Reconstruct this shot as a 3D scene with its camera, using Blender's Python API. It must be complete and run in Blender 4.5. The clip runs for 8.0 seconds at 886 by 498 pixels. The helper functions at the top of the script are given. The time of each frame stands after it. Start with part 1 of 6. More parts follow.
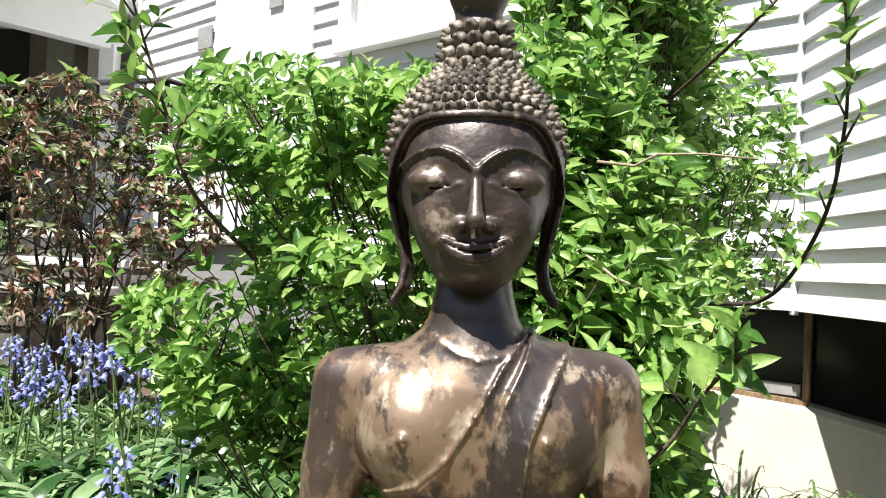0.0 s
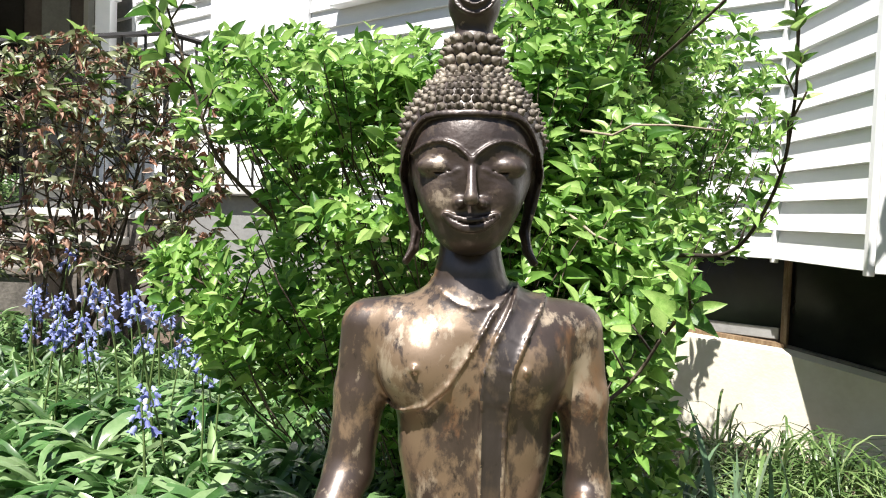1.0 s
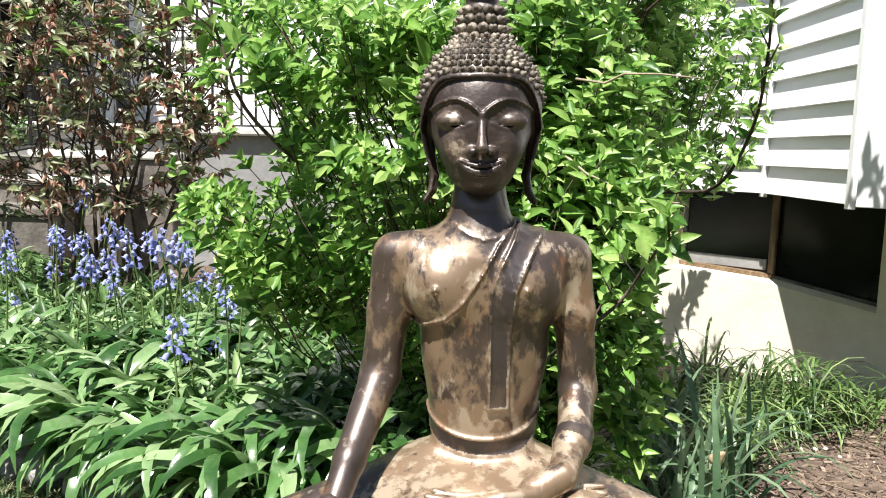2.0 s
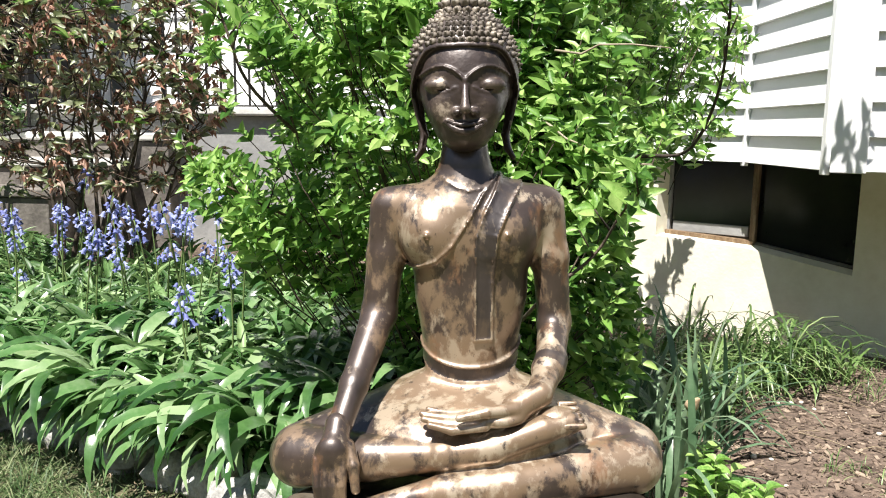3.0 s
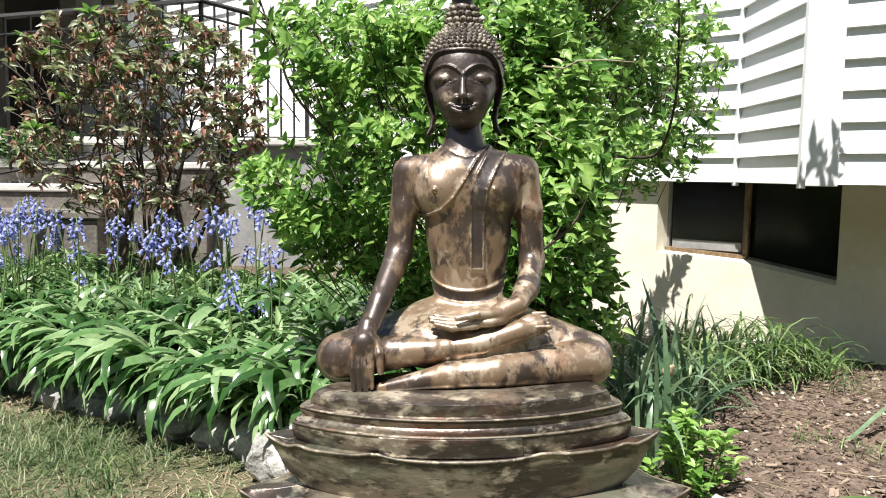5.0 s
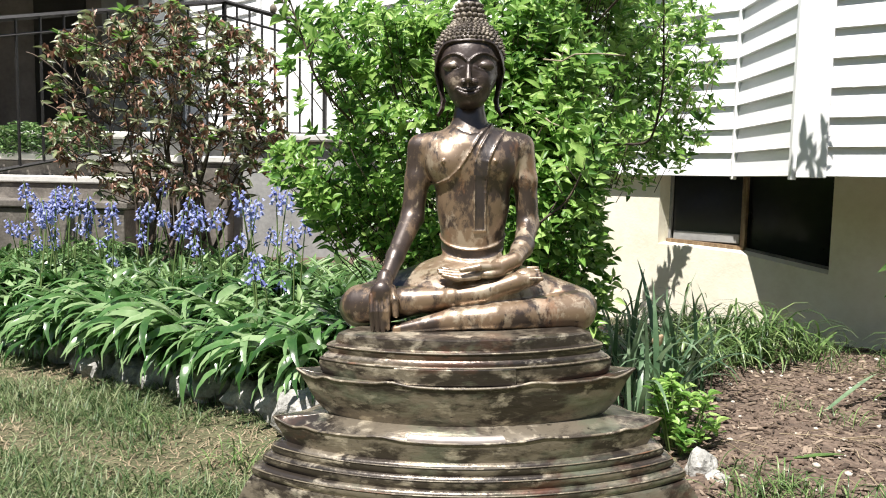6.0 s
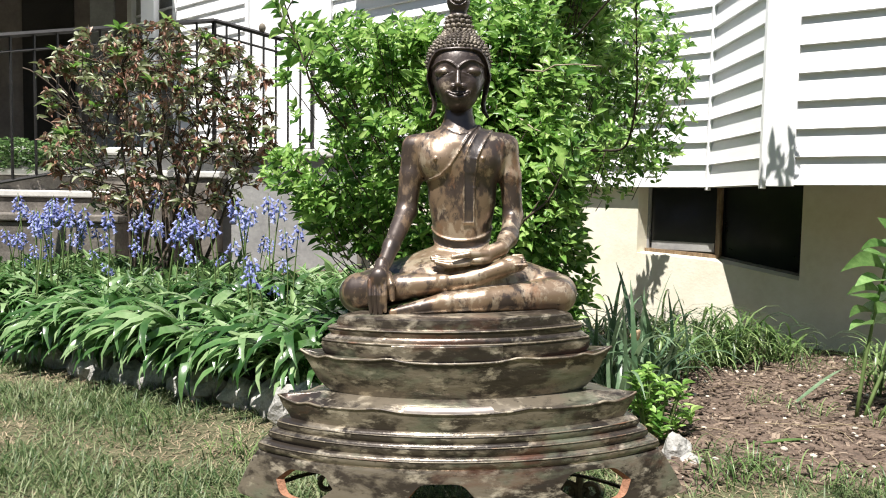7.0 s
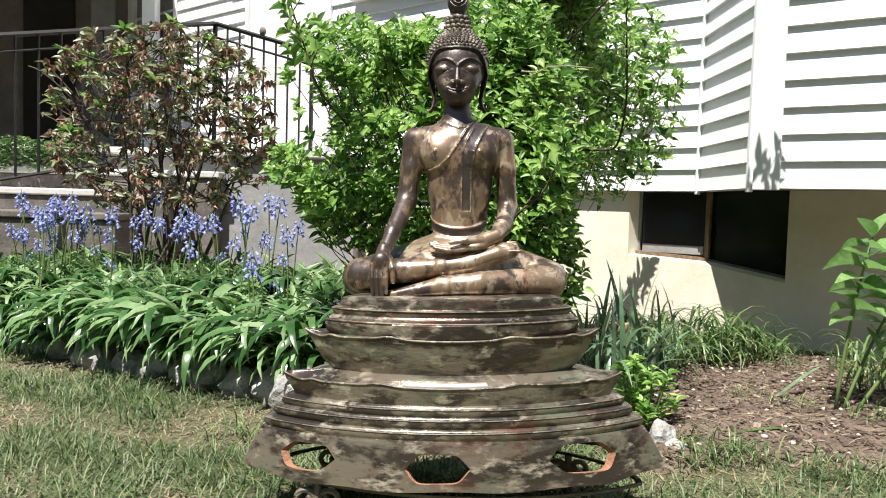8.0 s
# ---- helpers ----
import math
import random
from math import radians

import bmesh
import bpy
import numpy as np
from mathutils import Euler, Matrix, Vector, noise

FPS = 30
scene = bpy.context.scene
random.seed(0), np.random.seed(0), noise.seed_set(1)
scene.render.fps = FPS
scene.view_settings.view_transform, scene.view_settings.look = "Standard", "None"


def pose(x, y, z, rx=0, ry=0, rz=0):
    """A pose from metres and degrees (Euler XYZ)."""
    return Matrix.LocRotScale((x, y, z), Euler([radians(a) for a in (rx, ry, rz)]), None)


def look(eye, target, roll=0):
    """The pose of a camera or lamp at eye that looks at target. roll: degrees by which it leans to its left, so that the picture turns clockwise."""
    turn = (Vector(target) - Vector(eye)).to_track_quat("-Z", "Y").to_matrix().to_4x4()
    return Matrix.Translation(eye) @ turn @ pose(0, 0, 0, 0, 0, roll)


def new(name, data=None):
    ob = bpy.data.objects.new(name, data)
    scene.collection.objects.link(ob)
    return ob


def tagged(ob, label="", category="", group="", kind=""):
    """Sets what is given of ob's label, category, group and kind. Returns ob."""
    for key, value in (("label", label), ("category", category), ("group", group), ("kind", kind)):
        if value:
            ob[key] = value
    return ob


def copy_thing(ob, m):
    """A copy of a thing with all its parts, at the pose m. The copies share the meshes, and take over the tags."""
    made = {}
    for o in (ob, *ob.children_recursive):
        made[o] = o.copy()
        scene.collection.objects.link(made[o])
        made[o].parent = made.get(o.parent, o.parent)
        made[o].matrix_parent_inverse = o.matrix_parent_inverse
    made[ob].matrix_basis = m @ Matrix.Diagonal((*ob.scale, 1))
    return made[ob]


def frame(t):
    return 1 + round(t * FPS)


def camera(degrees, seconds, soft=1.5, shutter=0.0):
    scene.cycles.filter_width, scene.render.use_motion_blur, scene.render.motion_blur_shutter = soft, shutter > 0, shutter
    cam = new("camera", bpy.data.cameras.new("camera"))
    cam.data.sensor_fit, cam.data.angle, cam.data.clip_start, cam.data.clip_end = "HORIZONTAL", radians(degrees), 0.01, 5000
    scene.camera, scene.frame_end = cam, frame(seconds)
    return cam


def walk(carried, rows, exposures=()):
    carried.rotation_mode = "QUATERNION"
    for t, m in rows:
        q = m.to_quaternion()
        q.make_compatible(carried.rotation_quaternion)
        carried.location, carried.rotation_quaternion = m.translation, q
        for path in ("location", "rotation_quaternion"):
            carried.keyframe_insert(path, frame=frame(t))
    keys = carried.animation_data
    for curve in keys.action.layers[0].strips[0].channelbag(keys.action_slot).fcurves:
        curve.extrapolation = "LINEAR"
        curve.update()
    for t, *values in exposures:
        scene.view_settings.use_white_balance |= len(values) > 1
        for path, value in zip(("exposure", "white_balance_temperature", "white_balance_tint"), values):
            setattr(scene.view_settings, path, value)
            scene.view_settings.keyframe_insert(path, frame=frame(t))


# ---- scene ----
cam = camera(59.6, 8.0, soft=1.05)
PATH = [
    (0, (0.014, -0.031, 0.889), (-0.064, 1.967, 0.937), 2.3),
    (0.5, (0.010, -0.104, 0.903), (-0.057, 1.895, 0.888), 1.9),
    (1, (0.013, -0.176, 0.908), (-0.050, 1.821, 0.818), 2.1),
    (1.5, (0.008, -0.246, 0.915), (-0.051, 1.744, 0.731), 1.2),
    (2, (-0.001, -0.315, 0.919), (-0.054, 1.668, 0.666), 1.6),
    (2.2, (-0.005, -0.338, 0.912), (-0.055, 1.645, 0.645), 1.5),
    (3.3, (0.016, -0.480, 0.892), (-0.017, 1.496, 0.582), 0.5),
    (3.5, (0.021, -0.517, 0.886), (-0.012, 1.459, 0.574), 0.4),
    (4, (0.026, -0.594, 0.872), (-0.023, 1.384, 0.581), 0.1),
    (4.5, (0.043, -0.680, 0.845), (-0.029, 1.307, 0.630), 0.4),
    (4.7, (0.044, -0.711, 0.823), (-0.036, 1.277, 0.621), 0.4),
    (5.8, (0.057, -0.947, 0.750), (-0.065, 1.040, 0.565), 1.5),
    (6, (0.065, -0.977, 0.740), (-0.059, 1.010, 0.555), 1.1),
    (6.5, (0.059, -1.046, 0.710), (-0.046, 0.945, 0.552), 0.6),
    (7, (0.055, -1.108, 0.688), (-0.026, 0.886, 0.558), 1.0),
    (7.5, (0.047, -1.161, 0.668), (-0.018, 0.834, 0.553), 1.8),
    (8, (0.050, -1.203, 0.648), (-0.015, 0.793, 0.539), 1.7),
]
walk(cam, [(t, look(eye, target, roll)) for t, eye, target, roll in PATH], exposures=((0, 1.20), (2, 1.20), (4, 1.13), (6, 0.985), (8, 0.94)))

# ---- light ----
SUN_WAY = Vector((0.225, 0.44, -1.0)).normalized()
world = bpy.data.worlds.new("sky")
scene.world = world
world.use_nodes = True
wn = world.node_tree
sky = wn.nodes.new("ShaderNodeTexSky")
sky.sky_type = "NISHITA"
sky.sun_disc = False
sky.sun_elevation = math.asin(-SUN_WAY.z)
sky.sun_rotation = math.atan2(-SUN_WAY.x, -SUN_WAY.y)
wn.nodes["Background"].inputs["Strength"].default_value = 0.05
wn.links.new(sky.outputs["Color"], wn.nodes["Background"].inputs["Color"])
sun = new("sun", bpy.data.lights.new("sun", "SUN"))
sun.data.energy = 5.0
sun.data.angle = radians(0.53)
sun.data.color = (1.0, 0.955, 0.90)
sun.matrix_world = look((0, 0, 6), Vector((0, 0, 6)) + SUN_WAY)

# ---- materials ----


def material(name, stops, scale=20.0, rough=0.6, metal=0.0, bump=0.2, bump_scale=None, detail=6.0, spread=0.0,
             fine=0.35, translucent=0.0, rough_vary=0.0, coat=0.0, distance=0.01, stretch=None, specular=0.5, distort=0.0):
    """A surface: two scales of noise through a colour ramp, bump, an object or island shift of brightness."""
    mat = bpy.data.materials.new(name)
    mat.use_nodes = True
    nt = mat.node_tree
    bsdf = nt.nodes["Principled BSDF"]
    co = nt.nodes.new("ShaderNodeTexCoord")
    src = co.outputs["Object"]
    if stretch:
        mp = nt.nodes.new("ShaderNodeMapping")
        mp.inputs["Scale"].default_value = stretch
        nt.links.new(src, mp.inputs["Vector"])
        src = mp.outputs["Vector"]
    big = nt.nodes.new("ShaderNodeTexNoise")
    big.inputs["Scale"].default_value = scale
    big.inputs["Detail"].default_value = detail
    big.inputs["Distortion"].default_value = distort
    small = nt.nodes.new("ShaderNodeTexNoise")
    small.inputs["Scale"].default_value = scale * 7
    small.inputs["Detail"].default_value = 4
    nt.links.new(src, big.inputs["Vector"])
    nt.links.new(src, small.inputs["Vector"])
    mix = nt.nodes.new("ShaderNodeMix")
    mix.inputs["Factor"].default_value = fine
    nt.links.new(big.outputs["Fac"], mix.inputs["A"])
    nt.links.new(small.outputs["Fac"], mix.inputs["B"])
    value = mix.outputs["Result"]
    if spread:
        geo = nt.nodes.new("ShaderNodeNewGeometry")
        inf = nt.nodes.new("ShaderNodeObjectInfo")
        add = nt.nodes.new("ShaderNodeMath")
        add.operation = "ADD"
        nt.links.new(geo.outputs["Random Per Island"], add.inputs[0])
        nt.links.new(inf.outputs["Random"], add.inputs[1])
        wrap = nt.nodes.new("ShaderNodeMath")
        wrap.operation = "FRACT"
        nt.links.new(add.outputs[0], wrap.inputs[0])
        ma = nt.nodes.new("ShaderNodeMath")
        ma.operation = "MULTIPLY_ADD"
        ma.inputs[1].default_value = spread
        nt.links.new(wrap.outputs[0], ma.inputs[0])
        nt.links.new(value, ma.inputs[2])
        sub = nt.nodes.new("ShaderNodeMath")
        sub.operation = "SUBTRACT"
        sub.inputs[1].default_value = spread / 2
        nt.links.new(ma.outputs[0], sub.inputs[0])
        value = sub.outputs[0]
    ramp = nt.nodes.new("ShaderNodeValToRGB")
    el = ramp.color_ramp.elements
    while len(el) < len(stops):
        el.new(0.5)
    for e, (p, c) in zip(el, stops):
        e.position, e.color = p, (*c, 1)
    nt.links.new(value, ramp.inputs["Fac"])
    nt.links.new(ramp.outputs["Color"], bsdf.inputs["Base Color"])
    bsdf.inputs["Roughness"].default_value = rough
    bsdf.inputs["Metallic"].default_value = metal
    bsdf.inputs["Specular IOR Level"].default_value = specular
    if coat:
        bsdf.inputs["Coat Weight"].default_value = coat
        bsdf.inputs["Coat Roughness"].default_value = 0.25
    if rough_vary:
        rr = nt.nodes.new("ShaderNodeMapRange")
        rr.inputs["From Min"].default_value, rr.inputs["From Max"].default_value = 0.3, 0.7
        rr.inputs["To Min"].default_value, rr.inputs["To Max"].default_value = rough + rough_vary, max(0.05, rough - rough_vary)
        nt.links.new(value, rr.inputs["Value"])
        nt.links.new(rr.outputs["Result"], bsdf.inputs["Roughness"])
    if bump:
        bp = nt.nodes.new("ShaderNodeBump")
        bp.inputs["Strength"].default_value = bump
        bp.inputs["Distance"].default_value = distance
        bt = nt.nodes.new("ShaderNodeTexNoise")
        bt.inputs["Scale"].default_value = bump_scale or scale * 4
        bt.inputs["Detail"].default_value = 6
        nt.links.new(src, bt.inputs["Vector"])
        nt.links.new(bt.outputs["Fac"], bp.inputs["Height"])
        nt.links.new(bp.outputs["Normal"], bsdf.inputs["Normal"])
    if translucent:
        tr = nt.nodes.new("ShaderNodeBsdfTranslucent")
        mx = nt.nodes.new("ShaderNodeMixShader")
        mx.inputs[0].default_value = translucent
        nt.links.new(ramp.outputs["Color"], tr.inputs["Color"])
        nt.links.new(bsdf.outputs[0], mx.inputs[1])
        nt.links.new(tr.outputs[0], mx.inputs[2])
        nt.links.new(mx.outputs[0], nt.nodes["Material Output"].inputs["Surface"])
    return mat


def patina(name, dark, mid, pale, accent, scales, steps, rough, metal, bump, bump_scale, fields=(), stretch=(1, 1, 1), specular=0.6, edge=0.05, verdigris=None, coat=0.0):
    """Weathered bronze: a dark skin, worn through to mid and pale tones in ragged patches, with stains of an accent
    colour; fields can also paint sheen and shade.
    """
    mat = bpy.data.materials.new(name)
    mat.use_nodes = True
    nt = mat.node_tree
    bsdf = nt.nodes["Principled BSDF"]
    co = nt.nodes.new("ShaderNodeTexCoord")
    mp = nt.nodes.new("ShaderNodeMapping")
    mp.inputs["Scale"].default_value = stretch
    nt.links.new(co.outputs["Object"], mp.inputs["Vector"])

    def noise_mask(scale, start, soft, offset, extra=None, detail=10, rough_n=0.66, distort=0.2):
        off = nt.nodes.new("ShaderNodeVectorMath")
        off.operation = "ADD"
        off.inputs[1].default_value = (offset, offset * 1.7, offset * 0.6)
        nt.links.new(mp.outputs["Vector"], off.inputs[0])
        n = nt.nodes.new("ShaderNodeTexNoise")
        n.inputs["Scale"].default_value = scale
        n.inputs["Detail"].default_value = detail
        n.inputs["Roughness"].default_value = rough_n
        n.inputs["Distortion"].default_value = distort
        nt.links.new(off.outputs[0], n.inputs["Vector"])
        v = n.outputs["Fac"]
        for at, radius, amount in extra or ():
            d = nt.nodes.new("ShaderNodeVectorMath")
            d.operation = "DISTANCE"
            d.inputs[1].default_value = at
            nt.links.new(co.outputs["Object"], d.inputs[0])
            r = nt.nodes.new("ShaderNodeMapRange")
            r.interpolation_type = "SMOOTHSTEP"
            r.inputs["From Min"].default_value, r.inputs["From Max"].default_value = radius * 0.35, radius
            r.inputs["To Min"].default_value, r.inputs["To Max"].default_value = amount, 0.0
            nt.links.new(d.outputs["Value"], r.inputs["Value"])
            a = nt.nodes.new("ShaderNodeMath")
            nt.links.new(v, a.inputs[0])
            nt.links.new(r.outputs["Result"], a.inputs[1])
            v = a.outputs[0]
        r = nt.nodes.new("ShaderNodeMapRange")
        r.inputs["From Min"].default_value, r.inputs["From Max"].default_value = start, start + soft
        nt.links.new(v, r.inputs["Value"])
        return r.outputs["Result"]

    def blend(fac, a, c):
        m = nt.nodes.new("ShaderNodeMix")
        m.data_type = "RGBA"
        nt.links.new(fac, m.inputs["Factor"])
        for value, sock in ((a, m.inputs[6]), (c, m.inputs[7])):
            if isinstance(value, tuple):
                sock.default_value = (*value, 1)
            else:
                nt.links.new(value, sock)
        return m.outputs[2]

    # the mask mixes random wear with the fields' painted sheen and shade
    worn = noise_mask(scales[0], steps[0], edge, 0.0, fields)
    tone = noise_mask(scales[0] * 0.7, 0.35, 0.3, 9.0)
    base_c = blend(tone, dark, tuple(k * 2.3 for k in dark))
    colour = blend(worn, base_c, mid)
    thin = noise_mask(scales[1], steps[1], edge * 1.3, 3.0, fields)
    colour = blend(thin, colour, pale)
    stain = noise_mask(scales[2], steps[2], edge * 2.4, 6.0)
    colour = blend(stain, colour, accent)
    if verdigris:
        colour = blend(noise_mask(scales[2] * 1.6, 0.54, 0.14, 15.0), colour, verdigris)
        colour = blend(noise_mask(scales[0] * 3.1, 0.635, 0.10, 21.0, detail=5), colour, tuple(k * 0.8 for k in pale))
    pits = noise_mask(scales[1] * 3, 0.60, 0.10, 12.0, detail=6)
    colour = blend(pits, colour, dark)
    nt.links.new(colour, bsdf.inputs["Base Color"])
    rr = nt.nodes.new("ShaderNodeMapRange")
    rr.inputs["To Min"].default_value, rr.inputs["To Max"].default_value = rough, min(0.9, rough + 0.08)
    nt.links.new(thin, rr.inputs["Value"])
    nt.links.new(rr.outputs["Result"], bsdf.inputs["Roughness"])
    bsdf.inputs["Metallic"].default_value = metal
    bsdf.inputs["Specular IOR Level"].default_value = specular
    bsdf.inputs["Coat Weight"].default_value = coat
    bsdf.inputs["Coat Roughness"].default_value = 0.34
    bp = nt.nodes.new("ShaderNodeBump")
    bp.inputs["Strength"].default_value = bump
    bp.inputs["Distance"].default_value = 0.003
    bt = nt.nodes.new("ShaderNodeTexNoise")
    bt.inputs["Scale"].default_value = bump_scale
    bt.inputs["Detail"].default_value = 6
    nt.links.new(mp.outputs["Vector"], bt.inputs["Vector"])
    nt.links.new(bt.outputs["Fac"], bp.inputs["Height"])
    nt.links.new(bp.outputs["Normal"], bsdf.inputs["Normal"])
    return mat


# fields: wear, plus painted sheen on lap, chest and arm, painted shade on neck
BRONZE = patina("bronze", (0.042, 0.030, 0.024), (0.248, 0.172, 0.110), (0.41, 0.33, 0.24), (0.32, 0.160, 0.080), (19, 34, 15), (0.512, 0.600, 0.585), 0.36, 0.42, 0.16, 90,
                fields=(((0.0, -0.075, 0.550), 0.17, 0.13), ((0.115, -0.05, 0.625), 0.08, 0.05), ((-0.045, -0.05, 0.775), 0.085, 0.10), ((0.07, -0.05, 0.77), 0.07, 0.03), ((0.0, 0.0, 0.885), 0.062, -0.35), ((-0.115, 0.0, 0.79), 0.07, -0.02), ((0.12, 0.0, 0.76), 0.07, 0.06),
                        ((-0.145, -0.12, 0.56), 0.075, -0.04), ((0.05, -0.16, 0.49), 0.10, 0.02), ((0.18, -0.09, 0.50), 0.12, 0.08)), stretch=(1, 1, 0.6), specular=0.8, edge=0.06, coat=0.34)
SASH = patina("sash_bronze", (0.032, 0.025, 0.023), (0.105, 0.076, 0.056), (0.26, 0.20, 0.145), (0.20, 0.11, 0.06), (24, 40, 16), (0.52, 0.60, 0.62), 0.38, 0.42, 0.16, 90,
             stretch=(1, 1, 0.5), specular=0.9, edge=0.08, coat=0.3)
# fields: pale face wear; the last one paints the head's shade on the neck
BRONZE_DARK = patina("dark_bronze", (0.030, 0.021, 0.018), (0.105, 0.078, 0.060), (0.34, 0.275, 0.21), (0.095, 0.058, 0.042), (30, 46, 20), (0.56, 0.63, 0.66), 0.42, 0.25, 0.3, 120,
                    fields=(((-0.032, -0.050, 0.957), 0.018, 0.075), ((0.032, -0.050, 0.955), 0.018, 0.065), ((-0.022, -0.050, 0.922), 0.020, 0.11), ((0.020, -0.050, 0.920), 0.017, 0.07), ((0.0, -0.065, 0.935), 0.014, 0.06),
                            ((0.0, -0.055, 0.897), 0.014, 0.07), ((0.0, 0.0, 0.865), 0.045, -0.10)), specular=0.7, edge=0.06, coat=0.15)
HAIR = material("dusty_bronze", [(0.32, (0.045, 0.036, 0.029)), (0.48, (0.12, 0.10, 0.08)), (0.60, (0.25, 0.215, 0.17)), (0.75, (0.40, 0.355, 0.28))],
                scale=26, rough=0.55, metal=0.1, bump=0.25, bump_scale=160, distance=0.002, spread=0.2)
BRONZE_BASE = patina("base_bronze", (0.030, 0.024, 0.019), (0.225, 0.192, 0.145), (0.50, 0.44, 0.34), (0.175, 0.080, 0.050), (13, 27, 6), (0.475, 0.55, 0.56), 0.30, 0.50, 0.6, 60,
                     stretch=(0.65, 0.65, 1.5), specular=0.8, edge=0.085, verdigris=(0.185, 0.200, 0.140), coat=0.2)
# rim tone: wear together with a painted edge highlight
WORN_GLINT = patina("worn_glint_bronze", (0.04, 0.032, 0.024), (0.155, 0.130, 0.092), (0.34, 0.295, 0.225), (0.22, 0.11, 0.062), (20, 34, 9), (0.47, 0.56, 0.57), 0.48, 0.1, 0.4, 90)
POLISHED = material("rubbed_bronze", [(0.3, (0.30, 0.255, 0.23)), (0.55, (0.52, 0.46, 0.42)), (0.75, (0.66, 0.62, 0.58))], scale=18, rough=0.30, metal=0.45, bump=0.15, bump_scale=90, distance=0.002, specular=0.8, stretch=(0.6, 1, 1.6))
RUST = material("rust", [(0.3, (0.14, 0.06, 0.03)), (0.6, (0.34, 0.17, 0.10))], scale=40, rough=0.85, bump=0.5)
IRON = material("iron", [(0.3, (0.012, 0.012, 0.013)), (0.7, (0.035, 0.033, 0.032))], scale=30, rough=0.5, metal=0.3)
GREY_IRON = material("weathered_iron", [(0.3, (0.09, 0.075, 0.055)), (0.7, (0.24, 0.21, 0.16))], scale=30, rough=0.7, metal=0.2)
VINYL = material("white_vinyl", [(0.3, (0.74, 0.75, 0.76)), (0.7, (0.83, 0.83, 0.83))], scale=3, rough=0.45, bump=0.06, bump_scale=120, stretch=(1, 1, 6))
TRIM = material("white_trim", [(0.3, (0.76, 0.77, 0.78)), (0.7, (0.84, 0.84, 0.84))], scale=4, rough=0.4, bump=0.04)
STUCCO = material("cream_stucco", [(0.28, (0.65, 0.605, 0.48)), (0.5, (0.74, 0.70, 0.58)), (0.72, (0.80, 0.765, 0.66))], scale=5, rough=0.9, bump=0.12, bump_scale=70)
CONCRETE = material("concrete", [(0.3, (0.22, 0.22, 0.22)), (0.7, (0.36, 0.36, 0.35))], scale=6, rough=0.9, bump=0.3)
STEP = material("old_stone", [(0.3, (0.07, 0.062, 0.055)), (0.5, (0.14, 0.125, 0.11)), (0.7, (0.24, 0.215, 0.19))], scale=9, rough=0.9, bump=0.4)
SLAB = material("pale_stone", [(0.3, (0.50, 0.49, 0.46)), (0.7, (0.68, 0.67, 0.64))], scale=8, rough=0.85, bump=0.25)
WOOD = material("window_wood", [(0.3, (0.085, 0.05, 0.028)), (0.5, (0.17, 0.11, 0.06)), (0.7, (0.30, 0.22, 0.14))], scale=14, rough=0.7, bump=0.3, stretch=(6, 1, 1))
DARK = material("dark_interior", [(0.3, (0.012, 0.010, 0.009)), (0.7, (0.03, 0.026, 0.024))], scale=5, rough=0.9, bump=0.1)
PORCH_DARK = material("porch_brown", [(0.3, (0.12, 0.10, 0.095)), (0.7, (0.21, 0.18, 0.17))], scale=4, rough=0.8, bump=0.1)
SOIL = material("soil", [(0.28, (0.045, 0.032, 0.022)), (0.5, (0.10, 0.070, 0.05)), (0.7, (0.18, 0.13, 0.095))], scale=12, rough=0.95, bump=0.9, bump_scale=70, distance=0.02)
MULCH = material("bark_mulch", [(0.22, (0.05, 0.034, 0.024)), (0.5, (0.135, 0.095, 0.070)), (0.78, (0.29, 0.225, 0.17))], scale=25, rough=0.95, bump=0.5, spread=0.6)
MULCH_SOIL = material("mulch_soil", [(0.30, (0.045, 0.031, 0.023)), (0.5, (0.13, 0.092, 0.069)), (0.70, (0.25, 0.185, 0.14))], scale=9, rough=0.95, bump=1.0, bump_scale=60, distance=0.02, detail=10, fine=0.5)
PEBBLE = material("pale_pebble", [(0.3, (0.42, 0.38, 0.32)), (0.7, (0.62, 0.58, 0.50))], scale=20, rough=0.85, bump=0.3, spread=0.3)
ROCK = material("white_rock", [(0.3, (0.17, 0.166, 0.155)), (0.5, (0.36, 0.352, 0.33)), (0.7, (0.60, 0.59, 0.56))], scale=18, rough=0.85, bump=0.8, bump_scale=45, distance=0.015)
LAWN = material("lawn_ground", [(0.25, (0.052, 0.058, 0.026)), (0.48, (0.095, 0.094, 0.046)), (0.72, (0.165, 0.148, 0.085))], scale=9, detail=12, rough=0.95, bump=0.8, bump_scale=80, distance=0.02)
GRASS = material("grass_blade", [(0.22, (0.042, 0.090, 0.026)), (0.5, (0.120, 0.178, 0.066)), (0.78, (0.29, 0.32, 0.175))], scale=3, rough=0.5, bump=0, spread=0.6, translucent=0.3)
TUFT = material("tuft_blade", [(0.22, (0.045, 0.088, 0.028)), (0.5, (0.118, 0.208, 0.058)), (0.78, (0.27, 0.36, 0.15))], scale=3, rough=0.35, bump=0, spread=0.6, translucent=0.3)
YOUNG = material("broad_leaf", [(0.22, (0.085, 0.19, 0.05)), (0.5, (0.185, 0.345, 0.105)), (0.78, (0.33, 0.50, 0.20))], scale=9, rough=0.36, bump=0.2, bump_scale=120, spread=0.4, translucent=0.4, distance=0.002)
